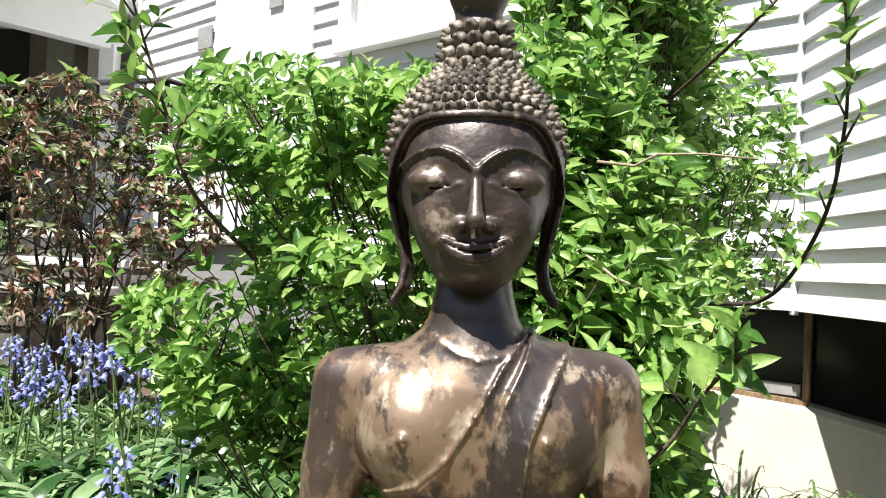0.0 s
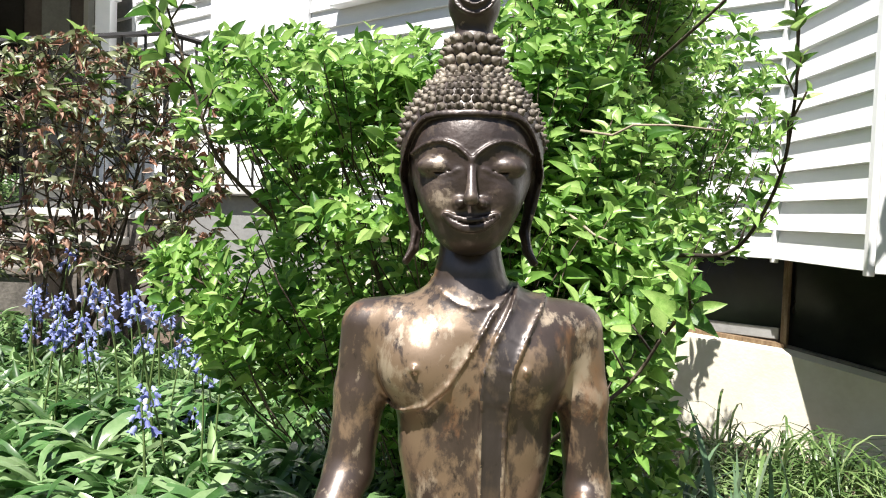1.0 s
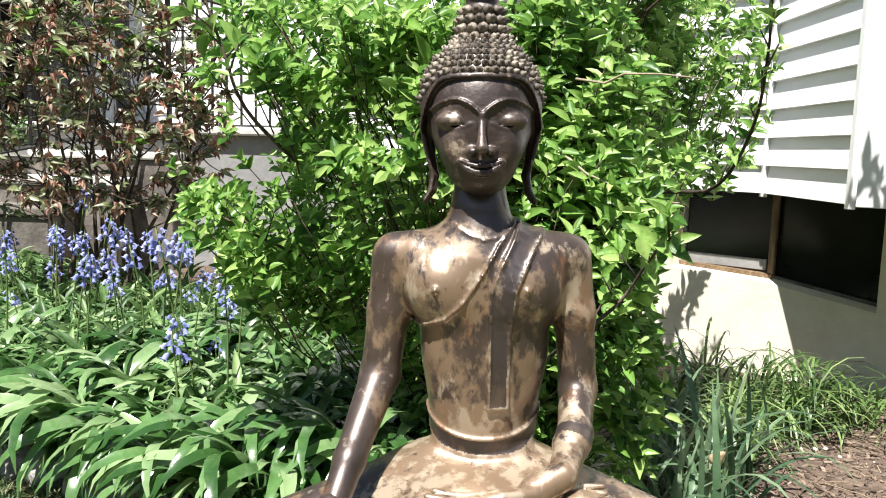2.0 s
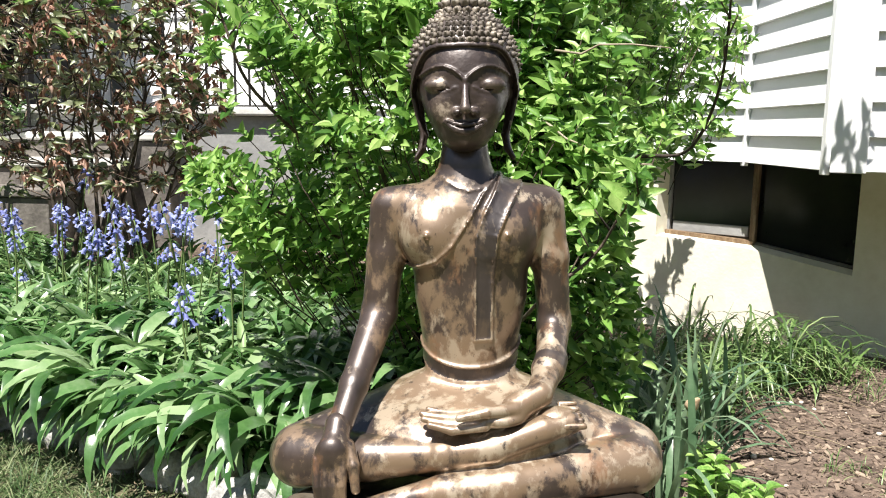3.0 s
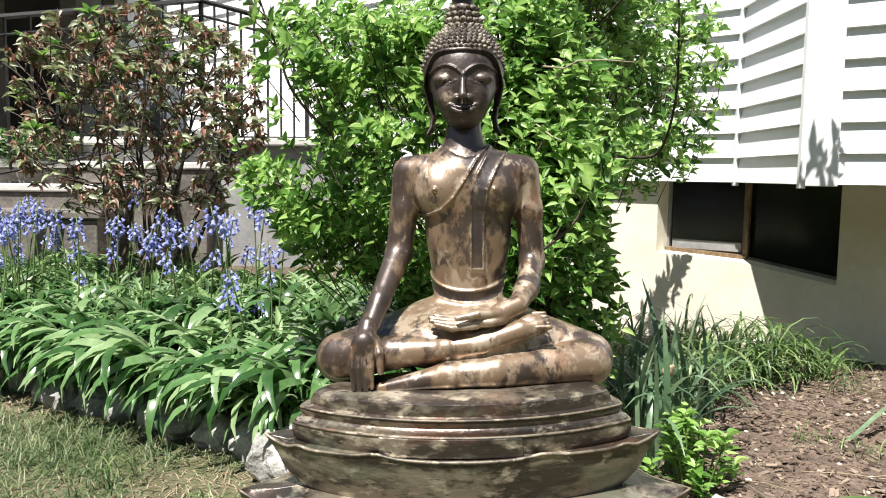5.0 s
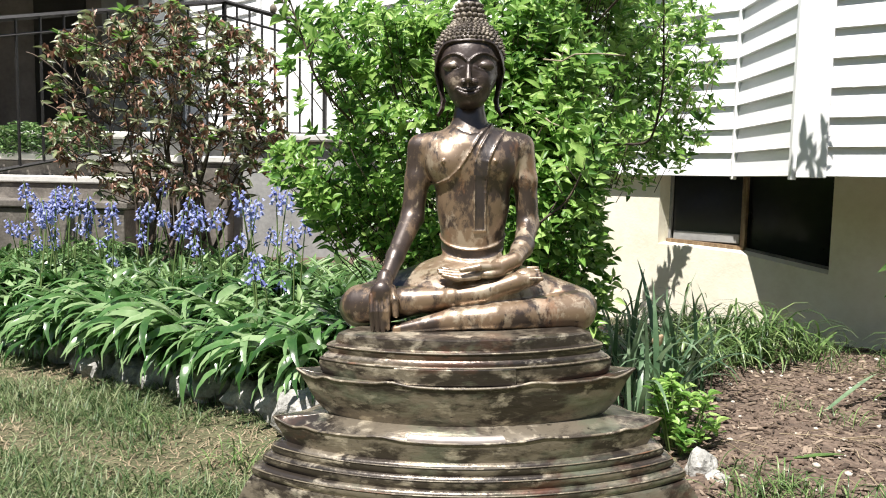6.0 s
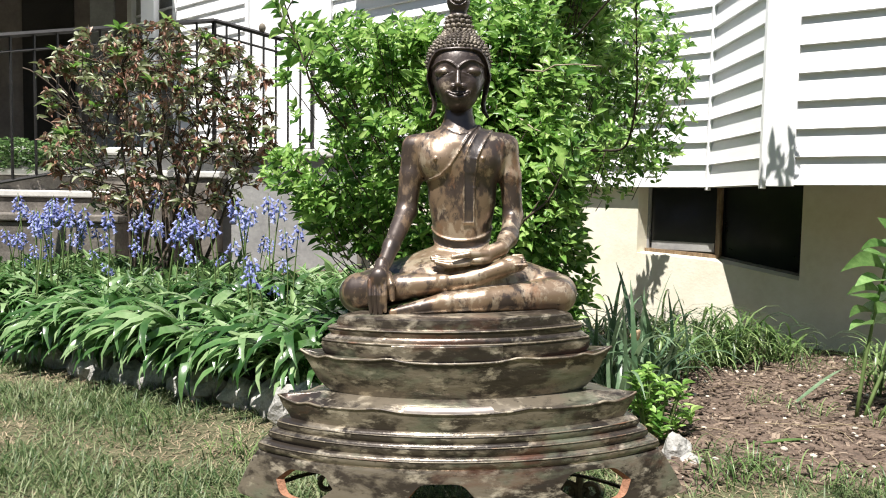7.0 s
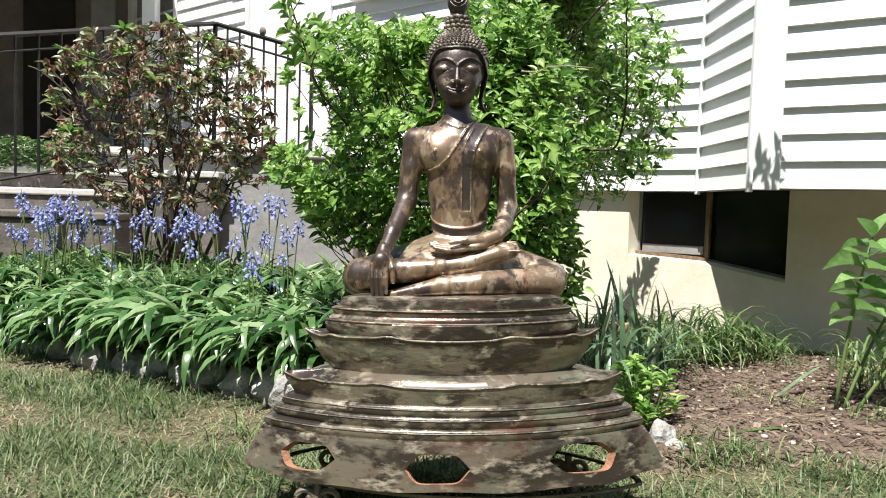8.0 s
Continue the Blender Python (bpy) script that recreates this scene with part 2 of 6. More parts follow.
SKY_BLOCK = material("sky_block_green", [(0.3, (0.02, 0.035, 0.012)), (0.5, (0.05, 0.085, 0.03)), (0.7, (0.09, 0.14, 0.05))], scale=1.2, rough=0.9, bump=0.8, bump_scale=3)
DRY = material("dry_grass", [(0.25, (0.16, 0.12, 0.072)), (0.75, (0.35, 0.285, 0.19))], scale=3, rough=0.9, bump=0, spread=0.5)
LEAF = material("shrub_leaf", [(0.20, (0.060, 0.158, 0.028)), (0.5, (0.196, 0.375, 0.074)), (0.80, (0.42, 0.60, 0.19))], scale=8, rough=0.36, bump=0.15, bump_scale=200, spread=0.7, translucent=0.42, distance=0.002)
STRAP = material("strap_leaf", [(0.25, (0.034, 0.098, 0.022)), (0.5, (0.122, 0.252, 0.080)), (0.78, (0.34, 0.47, 0.235))], scale=6, rough=0.25, bump=0.15, bump_scale=150, spread=0.62, translucent=0.36, distance=0.002, specular=0.9)
IRIS = material("iris_leaf", [(0.25, (0.045, 0.10, 0.050)), (0.5, (0.115, 0.20, 0.105)), (0.78, (0.28, 0.38, 0.24))], scale=6, rough=0.34, bump=0.1, spread=0.5, translucent=0.3)
COVER = material("groundcover_leaf", [(0.25, (0.036, 0.090, 0.024)), (0.5, (0.105, 0.205, 0.062)), (0.78, (0.25, 0.37, 0.15))], scale=6, rough=0.45, bump=0, spread=0.6, translucent=0.3)
DULL = material("dull_leaf", [(0.22, (0.075, 0.10, 0.042)), (0.45, (0.18, 0.21, 0.095)), (0.62, (0.29, 0.33, 0.17)), (0.8, (0.42, 0.44, 0.32))], scale=6, rough=0.36, bump=0.1, spread=0.6, translucent=0.3)
WITHERED = material("withered_bloom", [(0.22, (0.16, 0.080, 0.055)), (0.5, (0.37, 0.190, 0.125)), (0.8, (0.55, 0.41, 0.33))], scale=10, rough=0.85, bump=0.2, spread=0.65, translucent=0.25)
BLUE = material("bluebell_petal", [(0.25, (0.16, 0.18, 0.46)), (0.5, (0.29, 0.33, 0.66)), (0.8, (0.50, 0.54, 0.84))], scale=10, rough=0.6, bump=0, spread=0.5, translucent=0.35)
STEM = material("green_stem", [(0.3, (0.07, 0.12, 0.03)), (0.7, (0.15, 0.21, 0.07))], scale=10, rough=0.6, bump=0.1)
PALE_BARK = material("pale_twig", [(0.3, (0.20, 0.16, 0.11)), (0.7, (0.42, 0.36, 0.27))], scale=30, rough=0.9, bump=0.3)
BARK = material("bark", [(0.3, (0.03, 0.022, 0.016)), (0.5, (0.075, 0.055, 0.04)), (0.7, (0.16, 0.12, 0.09))], scale=30, rough=0.9, bump=0.5, spread=0.3)
FLOWER = material("faded_flower", [(0.3, (0.45, 0.30, 0.17)), (0.7, (0.66, 0.52, 0.36))], scale=20, rough=0.8, bump=0.2, translucent=0.3)
GLASS = material("dark_pane", [(0.3, (0.012, 0.012, 0.013)), (0.7, (0.025, 0.024, 0.024))], scale=3, rough=0.12, bump=0)

# ---- builders ----


def mesh_object(name, verts, faces, mat, parent=None, label="", smooth=False):
    me = bpy.data.meshes.new(name)
    me.from_pydata([tuple(v) for v in verts], [], [tuple(f) for f in faces])
    me.materials.append(mat)
    if smooth:
        me.polygons.foreach_set("use_smooth", [True] * len(me.polygons))
    me.update()
    ob = new(name, me)
    if parent is not None:
        ob.parent = parent
    if label:
        ob["label"] = label
    return ob


def part(name, bm, mat, parent=None, label="", smooth=False):
    me = bpy.data.meshes.new(name)
    bm.normal_update()
    bm.to_mesh(me)
    bm.free()
    me.materials.append(mat)
    if smooth:
        me.polygons.foreach_set("use_smooth", [True] * len(me.polygons))
    ob = new(name, me)
    if parent is not None:
        ob.parent = parent
    if label:
        ob["label"] = label
    return ob


def box_bm(size, at=(0, 0, 0), bevel=0.0, bm=None, turn=None):
    bm = bm or bmesh.new()
    m = Matrix.Translation(at) @ (turn or Matrix.Identity(4)) @ Matrix.Diagonal((*size, 1))
    made = bmesh.ops.create_cube(bm, size=1, matrix=m)
    if bevel:
        edges = list({e for v in made["verts"] for e in v.link_edges})
        bmesh.ops.bevel(bm, geom=edges, offset=bevel, segments=2, affect="EDGES", profile=0.5)
    return bm


def tube(points, radii, sides=6, verts=None, faces=None):
    """A tapered tube along points, appended to lists of verts and faces."""
    verts = [] if verts is None else verts
    faces = [] if faces is None else faces
    pts = [Vector(p) for p in points]
    base = len(verts)
    up = Vector((0.31, 0.17, 0.93))
    for i, p in enumerate(pts):
        way = (pts[min(i + 1, len(pts) - 1)] - pts[max(i - 1, 0)]).normalized()
        a = way.cross(up)
        a = a.normalized() if a.length > 1e-4 else Vector((1, 0, 0))
        b = way.cross(a)
        r = radii[i] if isinstance(radii, (list, tuple)) else radii
        for k in range(sides):
            ang = 2 * math.pi * k / sides
            verts.append(p + a * (r * math.cos(ang)) + b * (r * math.sin(ang)))
    for i in range(len(pts) - 1):
        for k in range(sides):
            k2 = (k + 1) % sides
            faces.append((base + i * sides + k, base + i * sides + k2, base + (i + 1) * sides + k2, base + (i + 1) * sides + k))
    faces.append(tuple(base + k for k in reversed(range(sides))))
    faces.append(tuple(base + (len(pts) - 1) * sides + k for k in range(sides)))
    return verts, faces


def curve_points(a, b, c, n=6):
    a, b, c = Vector(a), Vector(b), Vector(c)
    return [a * (1 - s) ** 2 + b * 2 * s * (1 - s) + c * s * s for s in (i / (n - 1) for i in range(n))]


def leaf_template(width=0.4, fold=0.12, droop=0.15, rows=4):
    """A pointed leaf 1 long along +x, folded on its midrib, drooping to its tip."""
    verts, faces = [], []
    for i in range(rows + 1):
        s = i / rows
        w = width / 2 * (math.sin(math.pi * s ** 0.8) ** 0.9 if 0 < s < 1 else 0.02)
        z = -droop * s * s
        verts += [(s, -w, z + fold * w * 2), (s, 0, z), (s, w, z + fold * w * 2)]
    for i in range(rows):
        a = 3 * i
        faces += [(a, a + 3, a + 4, a + 1), (a + 1, a + 4, a + 5, a + 2)]
    return verts, faces


def scatter(template, poses):
    """Verts and faces of many copies of a template."""
    tv = np.array(template[0], dtype=float)
    n = len(tv)
    verts = np.concatenate([tv @ np.array(m.to_3x3()).T + np.array(m.translation) for m in poses]) if poses else np.zeros((0, 3))
    faces = [tuple(i + k * n for i in f) for k in range(len(poses)) for f in template[1]]
    return verts, faces


def leaf_pose(at, way, size, roll=0.0, face=(0, 0, 1)):
    """A leaf at a place along way; its upper side turns as far as it can towards face."""
    way = Vector(way).normalized()
    z = Vector(face)
    side = z.cross(way)
    side = side.normalized() if side.length > 1e-3 else Vector((0, 1, 0))
    up = way.cross(side)
    m = Matrix((way, side, up)).transposed().to_4x4()
    return Matrix.Translation(at) @ m @ Matrix.Rotation(roll, 4, "X") @ Matrix.Scale(size, 4)


def anchored(ob):
    """Lets parts that were laid out in the world's own axes keep their place under a thing that stands elsewhere."""
    for o in ob.children:
        o.matrix_parent_inverse = Matrix.Translation(-ob.location)
    return ob


def empty(name, at=(0, 0, 0), **tags):
    ob = new(name)
    ob.location = at
    return tagged(ob, **tags)

# ---- the house ----
WALL_DIR = Vector((0.788, -0.615, 0)).normalized()
WALL_OUT = Vector((-0.615, -0.788, 0)).normalized()
CORNER = Vector((1.306, 3.095, 0))
BAY_CORNER = Vector((1.335, 2.369, 0))
BAY_DIR = Vector((math.cos(radians(-32)), math.sin(radians(-32)), 0))
SIDING_Z = 0.772
COURSE = 0.1185
WALL_TOP = SIDING_Z + 22 * COURSE


def frame_matrix(origin, along):
    """A wall's own frame: x along it, y into it (away from the viewer), z up."""
    along = along.normalized()
    inward = Vector((-along.y, along.x, 0))
    return Matrix((along, inward, Vector((0, 0, 1)))).transposed().to_4x4() @ Matrix.Identity(4), origin


def course_mesh(x0, x1, thick=0.1):
    """One course of lap siding: it leans out to a rounded butt edge at its foot."""
    bm = bmesh.new()
    prof = [(thick, 0), (-0.019, 0), (-0.021, 0.003), (-0.019, 0.006), (0.0, COURSE), (thick, COURSE)]
    a = [bm.verts.new((x0, y, h)) for y, h in prof]
    b = [bm.verts.new((x1, y, h)) for y, h in prof]
    for i in range(len(prof)):
        k = (i + 1) % len(prof)
        bm.faces.new((a[i], b[i], b[k], a[k]))
    bm.faces.new(a[::-1])
    bm.faces.new(b)
    bm.normal_update()
    me = bpy.data.meshes.new("course")
    bm.to_mesh(me)
    bm.free()
    me.materials.append(VINYL)
    return me


def siding_wall(x0, x1, z0, origin, along, label, thick=0.1):
    wall = empty("siding_wall")
    wall["label"] = label
    wall.parent = house
    m, o = frame_matrix(origin, along)
    wall.matrix_world = Matrix.Translation(o) @ m
    me = course_mesh(x0, x1, thick)
    for i in range(22):
        ob = new("course", me)
        ob.parent = wall
        ob.location = (0, 0, z0 + COURSE * i)
    return wall


house = empty("house", (0, 0, 0), label="white house with lap siding and cream stucco foundation", category="house", kind="structure")


def house_part(name, bm, mat, origin, along, label="", parent=None):
    ob = part(name, bm, mat, parent or house, label)
    m, o = frame_matrix(origin, along)
    ob.matrix_world = Matrix.Translation(o) @ m
    return ob


# main wall with siding, in two stretches with a smooth panel between them
siding_wall(-3.01, -0.012, SIDING_Z, CORNER, WALL_DIR, "white horizontal lap siding")
siding_wall(-5.25, -4.13, SIDING_Z + 0.03, CORNER, WALL_DIR, "white horizontal lap siding")
house_part("wall_panel", box_bm((1.10, 0.1, WALL_TOP - SIDING_Z), (-3.57, 0.045, (WALL_TOP + SIDING_Z) / 2), 0.004), TRIM, CORNER, WALL_DIR, "smooth white wall panel")
for u in (-4.105, -3.035):
    house_part("corner_board", box_bm((0.045, 0.03, WALL_TOP - SIDING_Z), (u, -0.018, (WALL_TOP + SIDING_Z) / 2), 0.004), TRIM, CORNER, WALL_DIR)
house_part("wall_vent", box_bm((0.14, 0.02, 0.08), (-3.42, -0.016, 2.665), 0.003), CONCRETE, CORNER, WALL_DIR, "small grey wall vent")
house_part("wall_plaque", box_bm((0.19, 0.012, 0.17), (-4.255, -0.03, 2.55), 0.003), CONCRETE, CORNER, WALL_DIR, "small grey-green plaque")
# bay: angled side and front
side_dir = (BAY_CORNER - CORNER).normalized()
side_len = (BAY_CORNER - CORNER).length
siding_wall(0.02, side_len - 0.016, SIDING_Z + 0.0, CORNER, side_dir, "white lap siding on the bay's side", 0.06)
siding_wall(0.115, 2.6, SIDING_Z, BAY_CORNER, BAY_DIR, "white lap siding on the bay's front", 0.06)
house_part("corner_board", box_bm((0.115, 0.02, WALL_TOP - SIDING_Z + 0.006), (0.058, -0.012, (WALL_TOP + SIDING_Z) / 2 - 0.003), 0.003), TRIM, BAY_CORNER, BAY_DIR, "wide smooth white corner board")
house_part("corner_board", box_bm((0.03, 0.025, WALL_TOP - SIDING_Z + 0.016), (side_len - 0.016, -0.012, (WALL_TOP + SIDING_Z) / 2 - 0.008), 0.003), TRIM, CORNER, side_dir)
house_part("corner_board", box_bm((0.03, 0.025, WALL_TOP - SIDING_Z + 0.016), (0.0, -0.012, (WALL_TOP + SIDING_Z) / 2 - 0.008), 0.003), TRIM, CORNER, side_dir)
bm = bmesh.new()
far = BAY_CORNER + BAY_DIR * 2.6
back = CORNER + WALL_DIR * 2.8
soffit = [CORNER + Vector((0.03, 0.03, 0)), BAY_CORNER + Vector((0.03, 0.03, 0)), far + Vector((0.02, 0.04, 0)), back]
low = [bm.verts.new((p.x, p.y, SIDING_Z + 0.012)) for p in soffit]
top = [bm.verts.new((p.x, p.y, SIDING_Z + 0.05)) for p in soffit]
bm.faces.new(low)
bm.faces.new(top[::-1])
for i in range(4):
    bm.faces.new((low[i], top[i], top[(i + 1) % 4], low[(i + 1) % 4]))
part("bay_soffit", bm, CONCRETE, house, "grey underside of the bay")
bm = bmesh.new()
roof = [CORNER + WALL_DIR * -5.3 + WALL_OUT * 0.12, CORNER + WALL_OUT * 0.12, BAY_CORNER + Vector((-0.12, -0.1, 0)), far + Vector((0, -0.15, 0)), back + Vector((3, 3, 0)), CORNER + WALL_DIR * -5.3 - WALL_OUT * 4]
low = [bm.verts.new((p.x, p.y, WALL_TOP)) for p in roof]
top = [bm.verts.new((p.x, p.y, WALL_TOP + 0.15)) for p in roof]
bm.faces.new(low)
bm.faces.new(top[::-1])
for i in range(6):
    bm.faces.new((low[i], top[i], top[(i + 1) % 6], low[(i + 1) % 6]))
part("roof", bm, TRIM, house)

# foundation with the basement window's opening
FOUND = 0.04


def found_bm():
    bm = bmesh.new()
    zt = SIDING_Z + 0.03
    outline = [(-5.2, -0.4), (2.9, -0.4), (2.9, zt), (-5.2, zt)]
    hole = [(-0.43, 0.396), (0.012, 0.378), (0.46, 0.306), (0.46, zt - 0.012), (-0.43, zt - 0.012)]
    fv = [bm.verts.new((x, FOUND, z)) for x, z in outline]
    hv = [bm.verts.new((x, FOUND, z)) for x, z in hole]
    hb = [bm.verts.new((x + (0.02 if i in (0, 4) else 0), FOUND + 0.085, z + (0.012 if i < 3 else 0))) for i, (x, z) in enumerate(hole)]
    bm.faces.new((fv[0], fv[1], hv[2], hv[1], hv[0]))
    bm.faces.new((fv[1], fv[2], hv[3], hv[2]))
    bm.faces.new((fv[2], fv[3], hv[4], hv[3]))
    bm.faces.new((fv[3], fv[0], hv[0], hv[4]))
    for i in range(5):
        j = (i + 1) % 5
        bm.faces.new((hv[i], hv[j], hb[j], hb[i]))
    return bm


house_part("foundation_wall", found_bm(), STUCCO, CORNER, WALL_DIR, "cream painted stucco foundation wall")
cellar = empty("basement_window", (0, 0, 0))
cellar.parent = house
m, o = frame_matrix(CORNER, WALL_DIR)
cellar.matrix_world = Matrix.Translation(o) @ m


def slant_board(x0, z0, x1, z1, h, y, d):
    """A board whose lower edge runs from x0, z0 to x1, z1."""
    bm = bmesh.new()
    vs = []
    for yy in (y, y + d):
        vs.append([bm.verts.new(p) for p in ((x0, yy, z0), (x1, yy, z1), (x1, yy, z1 + h), (x0, yy, z0 + h))])
    f, b = vs
    bm.faces.new(f)
    bm.faces.new(b[::-1])
    for i in range(4):
        bm.faces.new((f[i], b[i], b[(i + 1) % 4], f[(i + 1) % 4]))
    return bm


part("window_sill", slant_board(-0.41, 0.405, 0.02, 0.387, 0.018, FOUND + 0.06, 0.05), WOOD, cellar, "weathered bare wood sill")
part("window_sill", slant_board(0.02, 0.387, 0.46, 0.318, 0.012, FOUND + 0.08, 0.03), STEP, cellar)
part("window_post", box_bm((0.026, 0.035, 0.42), (0.012, FOUND + 0.085, 0.59), 0.003), WOOD, cellar)
part("window_post", box_bm((0.014, 0.03, 0.42), (-0.405, FOUND + 0.10, 0.6), 0.003), CONCRETE, cellar)
part("pane", box_bm((0.40, 0.006, 0.40), (-0.197, FOUND + 0.11, 0.58)), GLASS, cellar, "dark dusty pane")
part("pane", box_bm((0.44, 0.006, 0.50), (0.245, FOUND + 0.125, 0.54)), GLASS, cellar, "dark dusty pane")
part("window_rail", box_bm((0.37, 0.012, 0.05), (-0.20, FOUND + 0.10, 0.442), 0.003), CONCRETE, cellar, "grey lower window rail")
# near-black sheet stands in for the unlit cellar behind the panes
house_part("cellar_dark_sheet", box_bm((1.2, 0.02, 0.7), (0.0, FOUND + 0.25, 0.5)), DARK, CORNER, WALL_DIR)

# upper window of the main wall
upper = empty("upper_window")
upper.parent = house
upper.matrix_world = Matrix.Translation(o) @ m
part("window_casing", box_bm((1.42, 0.09, 0.155), (-2.03, -0.05, 2.258), 0.006), TRIM, upper, "white window casing")
part("window_casing", box_bm((0.11, 0.06, 1.0), (-2.665, -0.04, 2.835), 0.006), TRIM, upper)
part("window_casing", box_bm((0.045, 0.05, 0.95), (-2.535, -0.035, 2.81), 0.006), TRIM, upper)
part("pane", box_bm((0.06, 0.01, 0.9), (-2.585, -0.025, 2.79)), CONCRETE, upper)
part("curtain", box_bm((0.98, 0.01, 0.9), (-2.02, -0.026, 2.79)), SLAB, upper, "pale curtain behind the glass")

# storm door at the far end of the wall
storm = empty("storm_door")
storm.parent = house
storm.matrix_world = Matrix.Translation(o) @ m
part("door_frame", box_bm((0.06, 0.09, 2.1), (-5.29, 0.03, 2.1), 0.004), TRIM, storm)
part("door_frame", box_bm((0.09, 0.09, 2.1), (-6.15, 0.03, 2.1), 0.004), TRIM, storm)
part("door_glass", box_bm((0.8, 0.02, 2.1), (-5.72, 0.05, 2.1)), CONCRETE, storm, "grey screened glass")
for zz in (1.5, 2.0, 2.5):
    part("muntin", box_bm((0.8, 0.02, 0.02), (-5.72, 0.03, zz)), TRIM, storm)

# porch: slab, steps, post, beam, dark recess
PORCH_AT = (-0.09, 0.0, -0.065)
porch = empty("porch", PORCH_AT, label="concrete porch with pale slab and a white roof beam", category="porch", kind="structure")
slab_turn = Matrix.Rotation(radians(-3), 4, "Z")
part("porch_block", box_bm((2.9, 2.6, 1.06), (-2.1, 5.96, 0.51), 0.01, turn=slab_turn), CONCRETE, porch, "grey concrete porch side")
part("porch_slab", box_bm((2.98, 2.7, 0.055), (-2.1, 5.95, 1.068), 0.012, turn=slab_turn), SLAB, porch, "pale slab edge")
for i, (yy, zz) in enumerate(((3.95, 0.60), (4.25, 0.76), (4.5, 0.92))):
    part("step", box_bm((1.9, 0.42, zz - 0.05), (-3.2 + 0.25 * i, yy + 0.21, (zz - 0.05) / 2), 0.008), STEP, porch)
    part("tread", box_bm((1.96, 0.44, 0.05), (-3.2 + 0.25 * i, yy + 0.20, zz - 0.022), 0.01), SLAB if i else STEP, porch, "pale stone tread" if i else "dark worn stone tread")
part("porch_post", box_bm((0.13, 0.13, 1.66), (-3.0, 6.3, 1.87), 0.006), TRIM, porch, "white porch post")
beam_way = Vector((-0.9, -1.15, 0))
bm = bmesh.new()
box_bm((2.6, 0.14, 0.34), (0, 0, 0), 0.008, bm)
beam = part("porch_beam", bm, TRIM, porch, "white porch beam")
beam.matrix_world = Matrix.Translation(Vector((-3.0, 6.3, 2.83)) + beam_way.normalized() * 1.2) @ Matrix.Rotation(math.atan2(beam_way.y, beam_way.x), 4, "Z")
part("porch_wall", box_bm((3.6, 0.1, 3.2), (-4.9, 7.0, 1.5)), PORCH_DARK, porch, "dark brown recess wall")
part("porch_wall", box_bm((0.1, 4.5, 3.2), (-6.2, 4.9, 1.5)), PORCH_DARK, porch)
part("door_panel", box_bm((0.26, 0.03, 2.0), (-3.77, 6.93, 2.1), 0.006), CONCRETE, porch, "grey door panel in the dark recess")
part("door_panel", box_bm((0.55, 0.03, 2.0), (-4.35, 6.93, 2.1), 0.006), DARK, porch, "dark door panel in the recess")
part("porch_roof", box_bm((4.0, 3.4, 0.12), (-4.9, 5.9, 3.06)), TRIM, porch)


def railing(name, a, b, top_a, top_b, bot_a, bot_b, count):
    ob = empty(name, PORCH_AT, label="black wrought-iron railing with square balusters", category="railing", group="porch railings")
    a, b = Vector((*a, 0)), Vector((*b, 0))
    ends = [(a, top_a, bot_a), (b, top_b, bot_b)]
    for which, r in (("top_rail", 0.017), ("mid_rail", 0.009), ("bottom_rail", 0.011)):
        z = [t if which == "top_rail" else (t - 0.10 if which == "mid_rail" else bt) for _, t, bt in ends]
        v, f = tube([a + Vector((0, 0, z[0])), b + Vector((0, 0, z[1]))], r, 4)
        mesh_object(which, v, f, IRON, ob)
    for i in range(count + 1):
        s = i / count
        p = a.lerp(b, s)
        zt, zb = top_a + (top_b - top_a) * s, bot_a + (bot_b - bot_a) * s
        post = i in (0, count)
        v, f = tube([p + Vector((0, 0, zb - (0.12 if post else 0))), p + Vector((0, 0, zt))], 0.017 if post else 0.0085, 4)
        mesh_object("newel" if post else "baluster", v, f, IRON, ob)
    return ob


railing("railing", (-3.1, 3.2), (-1.80, 4.6), 1.58, 2.03, 0.70, 1.12, 14)
railing("railing", (-1.80, 4.6), (-1.08, 4.66), 2.03, 1.85, 1.10, 1.10, 8)
bm = bmesh.new()
bmesh.ops.create_icosphere(bm, subdivisions=2, radius=0.026, matrix=Matrix.Translation((-1.54, 4.63, 1.920)) @ Matrix.Diagonal((1, 1, 1.35, 1)))
tagged(part("finial", bm, GREY_IRON, None, smooth=True), "rusty round finial on the porch railing", "finial")

# ---- the ground ----


def fall(x):
    """The garden falls gently to the west."""
    x = max(-4.0, min(4.0, x))
    return -0.018 + (0.030 if x < 0 else 0.012) * x


def ground_height(x, y):
    slope = -0.055 * min(1.0, max(0.0, (y - 1.6) / 1.4)) * (1 if x > 0 else max(0.0, 1 + x * 2))
    return fall(x) + slope + 0.008 * noise.noise(Vector((x * 2.1, y * 2.1, 0)))


def sheet(x0, x1, y0, y1, nx, ny, height):
    verts, faces = [], []
    for j in range(ny + 1):
        for i in range(nx + 1):
            x, y = x0 + (x1 - x0) * i / nx, y0 + (y1 - y0) * j / ny
            verts.append((x, y, height(x, y)))
    for j in range(ny):
        for i in range(nx):
            a = j * (nx + 1) + i
            faces.append((a, a + 1, a + nx + 2, a + nx + 1))
    return verts, faces


xs = [-400, -60, -12, -6] + [-4 + 0.1 * i for i in range(81)] + [6, 12, 60, 400]
ys = [-400, -60, -10, -4] + [-2 + 0.1 * i for i in range(71)] + [7, 14, 60, 400]
verts = [(x, y, ground_height(x, y)) for y in ys for x in xs]
nx = len(xs)
